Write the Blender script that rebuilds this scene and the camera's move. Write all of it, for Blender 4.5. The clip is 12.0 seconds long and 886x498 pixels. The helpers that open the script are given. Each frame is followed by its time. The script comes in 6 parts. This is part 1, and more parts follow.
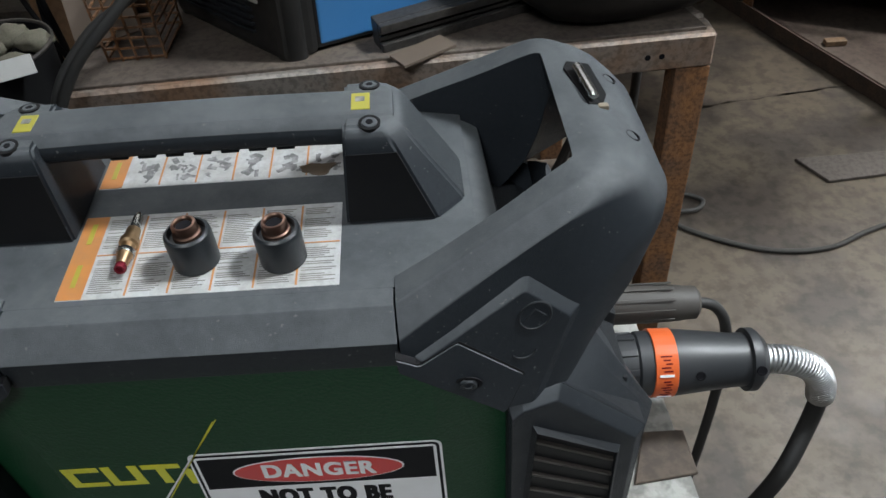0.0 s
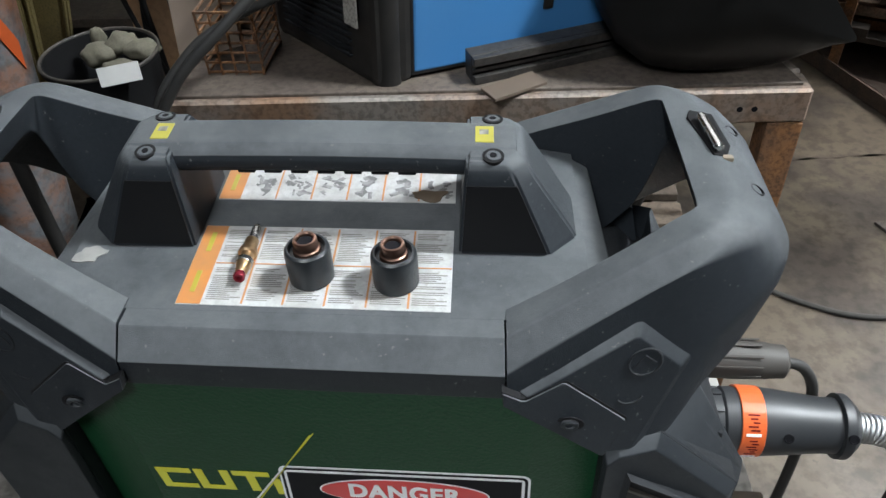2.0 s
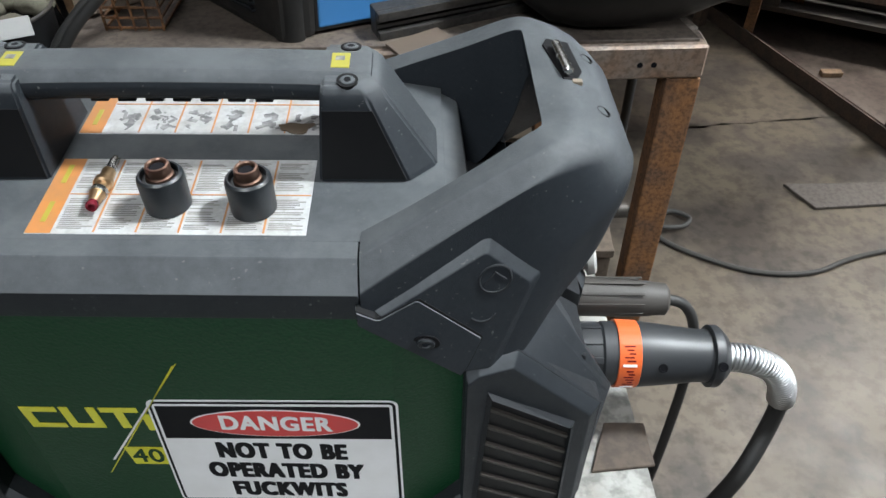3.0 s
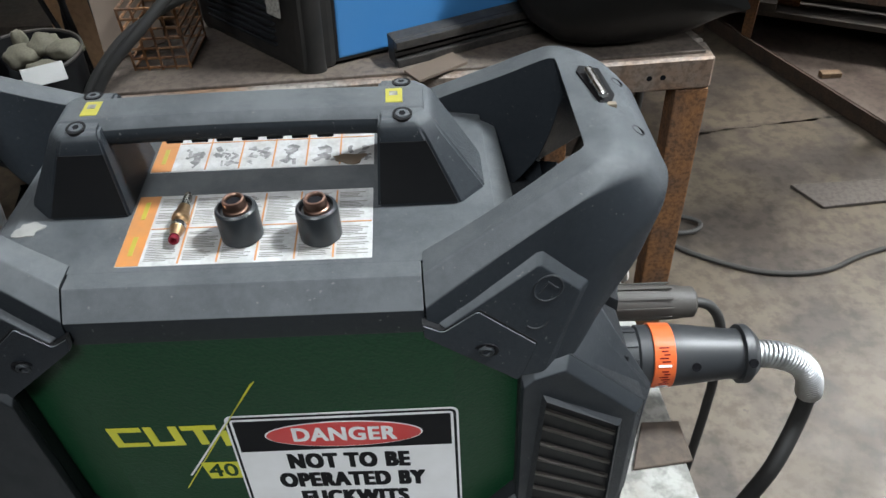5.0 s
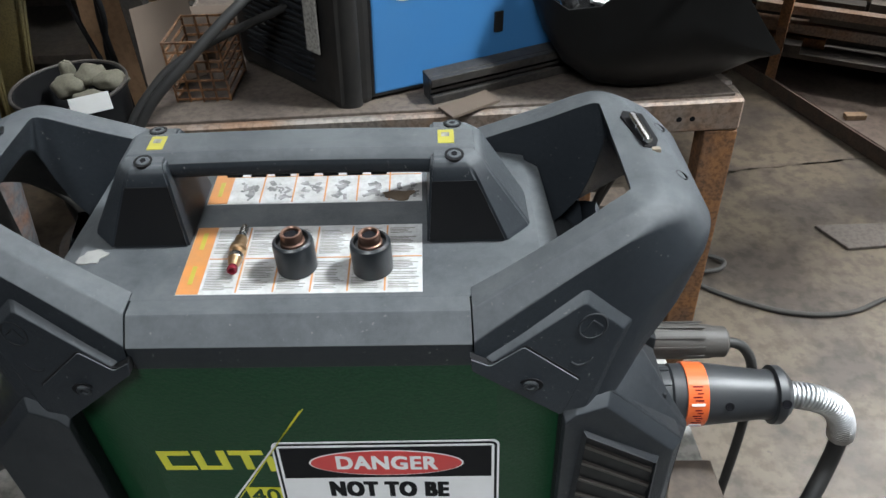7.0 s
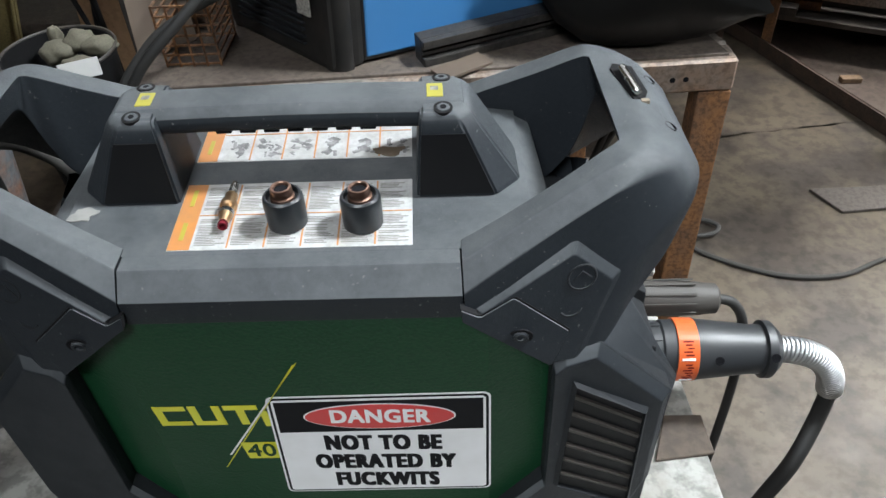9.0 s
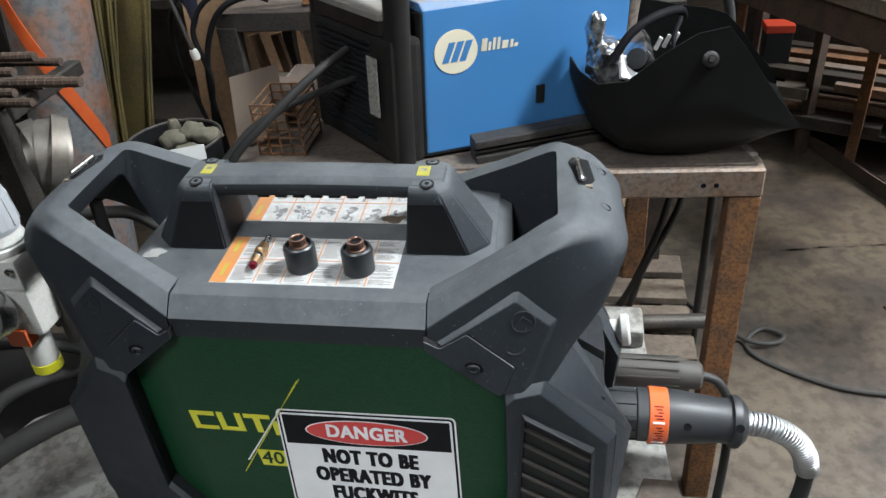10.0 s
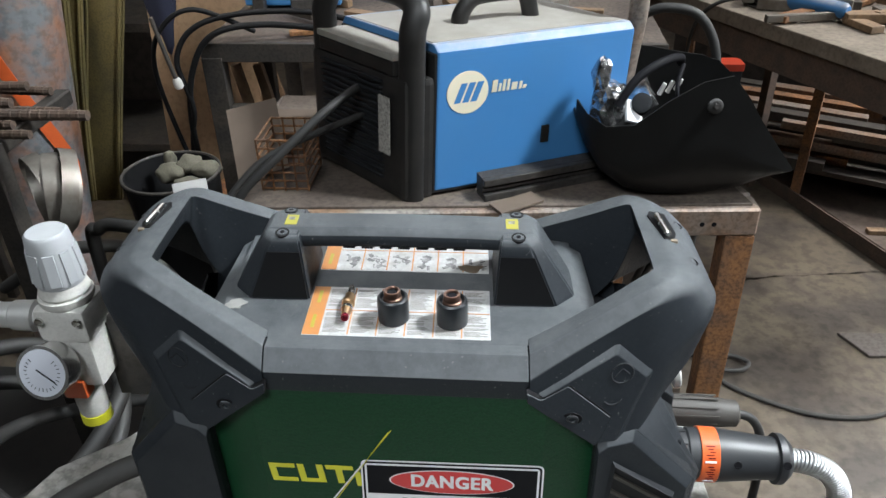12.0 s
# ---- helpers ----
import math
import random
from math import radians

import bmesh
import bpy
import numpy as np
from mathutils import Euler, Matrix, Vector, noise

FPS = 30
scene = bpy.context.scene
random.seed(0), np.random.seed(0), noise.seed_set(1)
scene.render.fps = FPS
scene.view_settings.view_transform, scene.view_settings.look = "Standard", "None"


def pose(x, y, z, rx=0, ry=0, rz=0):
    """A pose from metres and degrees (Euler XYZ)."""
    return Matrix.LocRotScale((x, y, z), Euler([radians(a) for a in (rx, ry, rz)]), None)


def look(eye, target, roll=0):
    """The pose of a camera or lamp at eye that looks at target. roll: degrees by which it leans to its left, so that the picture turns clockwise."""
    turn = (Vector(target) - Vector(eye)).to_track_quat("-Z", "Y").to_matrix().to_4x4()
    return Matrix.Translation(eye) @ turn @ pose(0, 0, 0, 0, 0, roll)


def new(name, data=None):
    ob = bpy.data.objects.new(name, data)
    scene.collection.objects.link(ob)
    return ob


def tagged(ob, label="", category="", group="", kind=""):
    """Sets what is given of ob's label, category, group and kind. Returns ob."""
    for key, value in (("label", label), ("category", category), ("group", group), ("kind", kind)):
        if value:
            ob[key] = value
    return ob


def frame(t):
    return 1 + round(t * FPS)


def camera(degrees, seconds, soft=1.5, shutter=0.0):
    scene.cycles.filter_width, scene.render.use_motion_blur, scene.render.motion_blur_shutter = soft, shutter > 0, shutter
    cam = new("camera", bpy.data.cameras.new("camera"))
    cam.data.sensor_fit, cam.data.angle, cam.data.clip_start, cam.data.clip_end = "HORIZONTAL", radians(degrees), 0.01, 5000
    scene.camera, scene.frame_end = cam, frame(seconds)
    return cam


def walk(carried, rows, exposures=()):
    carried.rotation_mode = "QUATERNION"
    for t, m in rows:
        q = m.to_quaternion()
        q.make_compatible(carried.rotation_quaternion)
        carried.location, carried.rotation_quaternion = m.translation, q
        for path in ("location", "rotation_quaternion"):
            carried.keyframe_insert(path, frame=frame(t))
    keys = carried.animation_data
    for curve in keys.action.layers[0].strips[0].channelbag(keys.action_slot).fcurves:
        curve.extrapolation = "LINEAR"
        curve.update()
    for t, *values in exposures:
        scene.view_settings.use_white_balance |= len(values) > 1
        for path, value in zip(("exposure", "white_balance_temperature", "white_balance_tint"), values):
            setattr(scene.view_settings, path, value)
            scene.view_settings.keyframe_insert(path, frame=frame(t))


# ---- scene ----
cam = camera(60.1, 12.0)
METRES, EYE, TILT, LEAN, TURN = 8.0, 1.5, 0.0, 0.0, 0.0
PATH = [
    (0, (0.149, -0.288, 1.402), (0.097, 1.154, 0.017), -5.0),
    (0.5, (0.135, -0.271, 1.403), (0.102, 1.206, 0.055), -4.2),
    (1, (0.123, -0.291, 1.404), (0.045, 1.214, 0.088), -3.3),
    (1.5, (0.102, -0.309, 1.41), (-0.085, 1.191, 0.101), -4.4),
    (2, (0.113, -0.291, 1.408), (-0.068, 1.199, 0.087), -3.2),
    (2.5, (0.162, -0.314, 1.387), (0.051, 1.149, 0.029), -0.9),
    (3, (0.163, -0.313, 1.387), (0.134, 1.146, 0.019), -0.3),
    (3.2, (0.152, -0.306, 1.394), (0.106, 1.136, 0.009), -1.1),
    (4.8, (0.133, -0.339, 1.414), (0.076, 1.14, 0.069), -3.6),
    (5, (0.133, -0.342, 1.414), (0.091, 1.146, 0.079), -3.4),
    (5.5, (0.137, -0.336, 1.426), (0.114, 1.162, 0.101), -3.1),
    (6, (0.132, -0.338, 1.426), (0.097, 1.18, 0.124), -2.6),
    (6.5, (0.121, -0.35, 1.431), (0.045, 1.189, 0.157), -3.0),
    (6.7, (0.117, -0.354, 1.43), (0.038, 1.186, 0.157), -3.0),
    (8.3, (0.108, -0.344, 1.422), (-0.006, 1.203, 0.159), -3.3),
    (8.5, (0.109, -0.347, 1.414), (-0.009, 1.174, 0.121), -3.5),
    (9, (0.117, -0.362, 1.421), (0.042, 1.13, 0.091), -3.4),
    (9.5, (0.172, -0.435, 1.444), (-0.064, 1.105, 0.19), -4.1),
    (10, (0.224, -0.479, 1.464), (-0.114, 1.156, 0.362), -5.0),
    (10.5, (0.236, -0.511, 1.471), (-0.177, 1.134, 0.41), -5.9),
    (11, (0.217, -0.528, 1.493), (-0.159, 1.149, 0.469), -4.9),
    (11.5, (0.141, -0.5, 1.503), (-0.067, 1.18, 0.438), -2.7),
    (12, (0.088, -0.493, 1.501), (-0.07, 1.193, 0.437), -1.5),
]
EXPOSURES = [(0.0, -0.88), (0.5, -0.80), (1.0, -0.60), (2.0, -0.36), (5.0, -0.28), (9.0, -0.2), (12.0, -0.16)]
walk(cam, [(t, look(eye, target, roll)) for t, eye, target, roll in PATH], EXPOSURES)

# ---- world and light ----
world = bpy.data.worlds.new("workshop_sky")
scene.world = world
world.use_nodes = True
wn = world.node_tree
sky = wn.nodes.new("ShaderNodeTexSky")
sky.sky_type = "NISHITA"
sky.sun_disc = False
sky.sun_elevation, sky.sun_rotation = radians(50), radians(60)
wn.links.new(sky.outputs[0], wn.nodes["Background"].inputs[0])
wn.nodes["Background"].inputs[1].default_value = 0.1


def area_lamp(name, eye, target, sx, sy, watts, colour, spread=180):
    lamp = bpy.data.lights.new(name, "AREA")
    lamp.shape, lamp.size, lamp.size_y, lamp.energy, lamp.color = "RECTANGLE", sx, sy, watts, colour
    ob = new(name, lamp)
    lamp.spread = radians(spread)
    ob.matrix_world = look(eye, target)
    return ob


# roof lights set from cast shadows and lit faces: main from the right, near from the front
area_lamp("skylight_lamp_main", (2.3, 0.45, 3.9), (0.1, 0.2, 0.9), 0.5, 0.5, 70, (0.90, 0.965, 1.0), 70)
area_lamp("skylight_lamp_near", (-0.35, -2.0, 3.7), (0.28, 0.0, 0.95), 0.9, 0.9, 8.0, (0.90, 0.96, 1.0), 44)
# unseen fill lamps, added to brighten the background, the floor and the left boards
area_lamp("fill_lamp_far", (-0.1, 3.0, 3.8), (0.0, 2.0, 0.0), 3.8, 1.4, 54, (0.98, 0.985, 1.0))
# unseen fill at the uncut east wall, for the floor under the workbench
area_lamp("fill_lamp_east", (5.35, 1.3, 1.5), (1.3, 1.9, 0.0), 1.6, 2.2, 60, (0.96, 0.98, 1.0), 90)
area_lamp("fill_lamp_side", (3.2, 2.9, 3.8), (1.45, 2.0, 0.0), 1.0, 1.0, 30, (1.0, 0.97, 0.93), 56)
area_lamp("fill_lamp_left", (-1.0, 0.3, 3.85), (-0.85, 1.8, 1.0), 0.9, 0.9, 6.5, (1.0, 0.97, 0.93), 34)


# ---- materials ----
def material(name, colour, rough=0.5, metal=0.0, second=None, scale=8.0, amount=0.5, grain=0.0, grain_scale=300.0,
             bump=0.0, bump_scale=120.0, rough_var=0.0, island=0.0, dust_light=None, coat=0.0, specks=None, spec=0.5):
    """Two scales of colour variation, roughness variation, fine relief, and an optional dusty tone, part dirt and part
    painted top light, on faces that look up.
    """
    m = bpy.data.materials.new(name)
    m.use_nodes = True
    t = m.node_tree
    b = t.nodes["Principled BSDF"]
    b.inputs["Roughness"].default_value, b.inputs["Metallic"].default_value = rough, metal
    b.inputs["Coat Weight"].default_value = coat
    b.inputs["Specular IOR Level"].default_value = spec
    co = t.nodes.new("ShaderNodeTexCoord")

    def noise_at(sc, detail=5.0, roughness=0.6):
        n = t.nodes.new("ShaderNodeTexNoise")
        n.inputs["Scale"].default_value, n.inputs["Detail"].default_value, n.inputs["Roughness"].default_value = sc, detail, roughness
        t.links.new(co.outputs["Object"], n.inputs["Vector"])
        return n

    def mix(fac, a, c, kind="MIX"):
        x = t.nodes.new("ShaderNodeMix")
        x.data_type, x.blend_type = "RGBA", kind
        for sock, val in ((x.inputs[0], fac), (x.inputs[6], a), (x.inputs[7], c)):
            if isinstance(val, bpy.types.NodeSocket):
                t.links.new(val, sock)
            else:
                sock.default_value = val if isinstance(val, float) else (*val, 1)
        return x.outputs[2]

    def ramp(sock, lo, hi, out=1.0):
        r = t.nodes.new("ShaderNodeMapRange")
        r.inputs[1].default_value, r.inputs[2].default_value, r.inputs[4].default_value = lo, hi, out
        t.links.new(sock, r.inputs[0])
        return r.outputs[0]

    big = noise_at(scale)
    out = colour
    if second:
        out = mix(ramp(big.outputs[0], 0.5 - 0.22 * (1.2 - amount), 0.5 + 0.3 * (1.2 - amount) + 0.02, amount if amount < 1 else 1.0), colour, second)
    if grain:
        fine = noise_at(grain_scale, 3.0)
        out = mix(ramp(fine.outputs[0], 0.45, 0.62, 0.9), out, (1 - grain,) * 3, "MULTIPLY")
    if dust_light:
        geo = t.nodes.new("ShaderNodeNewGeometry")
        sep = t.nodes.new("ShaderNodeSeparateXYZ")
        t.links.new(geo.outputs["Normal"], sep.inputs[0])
        up = ramp(sep.outputs[2], 0.34, 0.76, dust_light[1])
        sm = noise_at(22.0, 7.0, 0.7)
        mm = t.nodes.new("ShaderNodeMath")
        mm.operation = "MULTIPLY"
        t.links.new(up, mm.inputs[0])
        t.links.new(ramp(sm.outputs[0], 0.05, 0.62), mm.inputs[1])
        out = mix(mm.outputs[0], out, dust_light[0])
    if specks:
        sp = noise_at(specks[1], 2.0, 0.5)
        out = mix(ramp(sp.outputs[0], 0.70, 0.76, 0.6), out, specks[0])
        sc = noise_at(specks[1] * 0.16, 9.0, 0.75)
        out = mix(ramp(sc.outputs[0], 0.62, 0.82, 0.2), out, specks[0])
    if island:
        geo2 = t.nodes.new("ShaderNodeNewGeometry")
        hv = t.nodes.new("ShaderNodeHueSaturation")
        t.links.new(ramp(geo2.outputs["Random Per Island"], 0.0, 1.0), hv.inputs["Value"])
        hv.inputs["Value"].default_value = 1.0
        r2 = t.nodes.new("ShaderNodeMapRange")
        r2.inputs[3].default_value, r2.inputs[4].default_value = 1 - island, 1 + island
        t.links.new(geo2.outputs["Random Per Island"], r2.inputs[0])
        t.links.new(r2.outputs[0], hv.inputs["Value"])
        if isinstance(out, bpy.types.NodeSocket):
            t.links.new(out, hv.inputs["Color"])
        else:
            hv.inputs["Color"].default_value = (*out, 1)
        out = hv.outputs[0]
    if isinstance(out, bpy.types.NodeSocket):
        t.links.new(out, b.inputs["Base Color"])
    else:
        b.inputs["Base Color"].default_value = (*out, 1)
    if rough_var:
        r3 = t.nodes.new("ShaderNodeMapRange")
        r3.inputs[3].default_value, r3.inputs[4].default_value = max(0.03, rough - rough_var), min(1.0, rough + rough_var)
        t.links.new(noise_at(scale * 3).outputs[0], r3.inputs[0])
        t.links.new(r3.outputs[0], b.inputs["Roughness"])
    if bump:
        bn = t.nodes.new("ShaderNodeBump")
        bn.inputs["Strength"].default_value, bn.inputs["Distance"].default_value = bump, 0.002
        t.links.new(noise_at(bump_scale, 4.0).outputs[0], bn.inputs["Height"])
        t.links.new(bn.outputs[0], b.inputs["Normal"])
    return m


# dusty tone that also paints top light onto the shell's upward faces
DUST_LIGHT = (0.119, 0.127, 0.134)
plastic = material("textured_grey_plastic", (0.018, 0.0215, 0.026), 0.5, second=(0.025, 0.029, 0.034), scale=14, bump=0.25, bump_scale=1600, rough_var=0.12, dust_light=(DUST_LIGHT, 0.72), grain=0.12, specks=((0.15, 0.15, 0.145), 330.0), spec=0.2)
plastic_dark = material("dark_grey_plastic", (0.016, 0.018, 0.021), 0.55, second=(0.024, 0.025, 0.027), scale=18, bump=0.25, bump_scale=1500, rough_var=0.1, grain=0.15, spec=0.2)
plastic_black = material("black_plastic", (0.010, 0.010, 0.011), 0.5, second=(0.015, 0.015, 0.015), scale=20, rough_var=0.1, spec=0.12)
green_paint = material("green_paint", (0.0060, 0.043, 0.0165), 0.45, second=(0.008, 0.050, 0.020), scale=6, bump=0.3, bump_scale=420, rough_var=0.1, spec=0.2, grain=0.22, grain_scale=420)
white_vinyl = material("white_vinyl", (0.80, 0.80, 0.82), 0.4, second=(0.70, 0.70, 0.70), scale=30, amount=0.6)
label_paper = material("label_film", (0.44, 0.445, 0.45), 0.35, second=(0.27, 0.255, 0.23), scale=55, amount=0.65, grain=0.15, specks=((0.20, 0.18, 0.15), 260.0))
# for print, and for the shade painted into recesses and holes
ink_and_shade_black = material("ink_and_shade_black", (0.008, 0.008, 0.010), 0.6, second=(0.012, 0.012, 0.013), scale=60, spec=0.08)
grey_ink = material("grey_ink", (0.14, 0.135, 0.13), 0.5, second=(0.26, 0.24, 0.21), scale=90, amount=0.7)
dim_ink = material("worn_dark_ink", (0.12, 0.12, 0.12), 0.5, second=(0.27, 0.27, 0.27), scale=120, amount=0.9)
red_ink = material("red_ink", (0.55, 0.03, 0.03), 0.35)
yellow_ink = material("yellow_ink", (0.62, 0.60, 0.03), 0.4, second=(0.5, 0.5, 0.03), scale=60)
orange_ink = material("orange_ink", (0.46, 0.185, 0.055), 0.45, second=(0.34, 0.17, 0.08), scale=60, amount=0.7)
orange_band = material("orange_tape", (0.62, 0.115, 0.03), 0.3, second=(0.5, 0.10, 0.035), scale=60)
hazard_yellow = material("hazard_yellow", (0.33, 0.30, 0.04), 0.35, second=(0.24, 0.21, 0.04), scale=90)
steel = material("bright_steel", (0.60, 0.60, 0.58), 0.25, 1.0, second=(0.42, 0.41, 0.39), scale=40, rough_var=0.1)
zinc = material("zinc_spring", (0.70, 0.71, 0.72), 0.42, 1.0, second=(0.5, 0.5, 0.5), scale=60)
brass = material("brass", (0.72, 0.50, 0.30), 0.36, 1.0, second=(0.45, 0.25, 0.10), scale=120)
copper = material("copper", (0.42, 0.27, 0.21), 0.34, 1.0, second=(0.30, 0.15, 0.11), scale=120)
red_anodised = material("red_anodised", (0.22, 0.02, 0.035), 0.25, 0.6)
dark_rust = material("dark_rust", (0.10, 0.066, 0.048), 0.75, second=(0.06, 0.045, 0.038), scale=20, amount=0.8, grain=0.3, grain_scale=150)
cup_black = material("black_oxide_cup", (0.014, 0.017, 0.020), 0.36, second=(0.022, 0.024, 0.026), scale=80, bump=0.1, bump_scale=800)
rubber = material("black_rubber", (0.014, 0.014, 0.014), 0.6, second=(0.03, 0.027, 0.024), scale=25, bump=0.2, bump_scale=300)
hose_grey = material("grey_rubber_hose", (0.045, 0.044, 0.042), 0.7, second=(0.075, 0.07, 0.065), scale=25, bump=0.2, bump_scale=300)
cream_plastic = material("cream_plastic", (0.52, 0.515, 0.49), 0.45, second=(0.40, 0.385, 0.35), scale=30, grain=0.12)
knob_grey = material("knob_grey", (0.37, 0.385, 0.40), 0.42, second=(0.33, 0.34, 0.35), scale=30)
concrete = material("stained_concrete", (0.122, 0.099, 0.074), 0.40, second=(0.058, 0.048, 0.041), scale=3.6, amount=0.95, grain=0.40, grain_scale=26, bump=0.16, bump_scale=55, rough_var=0.22, specks=((0.05, 0.042, 0.036), 46.0))
bench_paint = material("worn_white_bench", (0.31, 0.305, 0.285), 0.6, second=(0.15, 0.13, 0.11), scale=14, amount=0.75, grain=0.5, grain_scale=60, bump=0.4, bump_scale=80)
rusty = material("rusty_steel", (0.27, 0.125, 0.05), 0.75, second=(0.13, 0.075, 0.05), scale=18, amount=0.8, grain=0.5, grain_scale=140, bump=0.4, bump_scale=200)
mill_steel = material("mill_scale_steel", (0.27, 0.24, 0.215), 0.45, 0.35, second=(0.26, 0.13, 0.06), scale=9, amount=0.7, grain=0.4, grain_scale=120, bump=0.2, bump_scale=150, rough_var=0.2)
table_plate = material("dusty_table_plate", (0.12, 0.095, 0.078), 0.65, second=(0.06, 0.045, 0.038), scale=6, amount=0.8, grain=0.4, grain_scale=90, bump=0.3)
dark_steel = material("dark_grey_steel", (0.05, 0.047, 0.045), 0.5, 0.4, second=(0.10, 0.085, 0.07), scale=14, amount=0.7, grain=0.3, grain_scale=150, rough_var=0.15)
blue_paint = material("blue_paint", (0.045, 0.19, 0.44), 0.5, second=(0.06, 0.19, 0.40), scale=9, amount=0.5, bump=0.05, rough_var=0.12, dust_light=((0.30, 0.29, 0.28), 0.85))
welder_black = material("welder_black", (0.012, 0.012, 0.012), 0.45, second=(0.035, 0.03, 0.027), scale=20, bump=0.1, rough_var=0.15)
dusty_sheet = material("dusty_top_sheet", (0.30, 0.285, 0.26), 0.7, second=(0.18, 0.16, 0.13), scale=12, amount=0.6)
helmet_shell = material("helmet_shell", (0.006, 0.006, 0.006), 0.48, second=(0.011, 0.011, 0.011), scale=20, rough_var=0.15, spec=0.25)
wall_paint = material("grimy_wall", (0.085, 0.07, 0.06), 0.8, second=(0.045, 0.036, 0.03), scale=2.5, amount=0.8, grain=0.3, grain_scale=30)
roof_sheet = material("roof_sheet", (0.20, 0.20, 0.20), 0.6, second=(0.14, 0.13, 0.12), scale=2)

# ---- mesh helpers ----
ORIGIN = {}
SKEW = Matrix.Identity(4)
SKEW[0][1] = -0.045          # the shell sits a little askew on its chassis
SKEWED = set()


def thing(name, loc, label, category, group="", kind=""):
    ob = new(name)
    ob.location = loc
    ORIGIN[ob] = Vector(loc)
    return tagged(ob, label, category, group, kind)


def part(name, bm, mat, parent=None, label="", smooth=None):
    """Links a bmesh in world coordinates as one mesh under a thing or a part."""
    org = ORIGIN.get(parent, Vector((0, 0, 0)))
    bmesh.ops.recalc_face_normals(bm, faces=bm.faces)
    if parent in SKEWED:
        bm.transform(SKEW)
    bm.transform(Matrix.Translation(-org))
    me = bpy.data.meshes.new(name)
    bm.to_mesh(me)
    bm.free()
    for m in mat if isinstance(mat, (list, tuple)) else (mat,):
        me.materials.append(m)
    if smooth:
        me.polygons.foreach_set("use_smooth", [True] * len(me.polygons))
        me.set_sharp_from_angle(angle=radians(smooth))
    ob = new(name, me)
    if smooth:
        ob.modifiers.new("even_shading", "WEIGHTED_NORMAL").keep_sharp = True
    ob.parent = parent
    ORIGIN[ob] = org
    if parent in SKEWED:
        SKEWED.add(ob)
    return tagged(ob, label)


def structure(name, bm, mat, label, category="", smooth=None):
    return tagged(part(name, bm, mat, None, label, smooth), category=category or name.split("_")[0], kind="structure")


def add_box(bm, x0, x1, y0, y1, z0, z1, m=None, bevel=0.0, segments=1):
    r = bmesh.ops.create_cube(bm, size=1)
    vs = r["verts"]
    for v in vs:
        v.co = Vector((x0 + (v.co.x + 0.5) * (x1 - x0), y0 + (v.co.y + 0.5) * (y1 - y0), z0 + (v.co.z + 0.5) * (z1 - z0)))
    if bevel:
        es = list({e for v in vs for e in v.link_edges})
        out = bmesh.ops.bevel(bm, geom=es, offset=bevel, segments=segments, affect="EDGES", profile=0.6)
        vs = list({v for f in out["faces"] for v in f.verts} | {v for v in vs if v.is_valid})
    if m:
        bmesh.ops.transform(bm, matrix=m, verts=vs)
    return vs


def box(x0, x1, y0, y1, z0, z1, bevel=0.0, m=None, segments=2):
    bm = bmesh.new()
    add_box(bm, x0, x1, y0, y1, z0, z1, m, bevel, segments)
    return bm


def add_prism(bm, poly, axis, a, b):
    """A polygon pulled along an axis: poly in the two other axes, in the order x, y, z."""
    def at(p, h):
        return Vector((h, *p)) if axis == "x" else Vector((p[0], h, p[1])) if axis == "y" else Vector((*p, h))
    lo = [bm.verts.new(at(p, a)) for p in poly]
    hi = [bm.verts.new(at(p, b)) for p in poly]
    n = len(poly)
    fs = [bm.faces.new(lo), bm.faces.new(hi[::-1])]
    fs += [bm.faces.new((lo[i], hi[i], hi[(i + 1) % n], lo[(i + 1) % n])) for i in range(n)]
    return lo + hi, fs


def prism(poly, axis, a, b, bevel=0.0, segments=2):
    bm = bmesh.new()
    add_prism(bm, poly, axis, a, b)
    bmesh.ops.recalc_face_normals(bm, faces=bm.faces)
    if bevel:
        bmesh.ops.bevel(bm, geom=bm.edges[:], offset=bevel, segments=segments, affect="EDGES", profile=0.6)
    return bm


def frame_of(d):
    d = Vector(d).normalized()
    return d.to_track_quat("Z", "Y").to_matrix()


def add_lathe(bm, p, d, profile, n=32):
    """A turned shape from p along d: profile of (distance, radius)."""
    p, q = Vector(p), frame_of(d)
    rings = []
    for h, r in profile:
        rings.append([bm.verts.new(p + q @ Vector((r * math.cos(k * math.tau / n), r * math.sin(k * math.tau / n), h))) for k in range(n)])
    for a, b in zip(rings, rings[1:]):
        for k in range(n):
            bm.faces.new((a[k], a[(k + 1) % n], b[(k + 1) % n], b[k]))
    bm.faces.new(rings[0][::-1])
    bm.faces.new(rings[-1])
    return [v for r in rings for v in r]


def lathe(p, d, profile, n=32):
    bm = bmesh.new()
    add_lathe(bm, p, d, profile, n)
    return bm


def smooth_path(pts, steps=8):
    pts = [Vector(p) for p in pts]
    out = []
    for i in range(len(pts) - 1):
        a, b = pts[max(i - 1, 0)], pts[i]
        c, d = pts[i + 1], pts[min(i + 2, len(pts) - 1)]
        for k in range(steps):
            s = k / steps
            out.append(0.5 * (2 * b + (c - a) * s + (2 * a - 5 * b + 4 * c - d) * s * s + (3 * b - a - 3 * c + d) * s ** 3))
    return out + [pts[-1]]


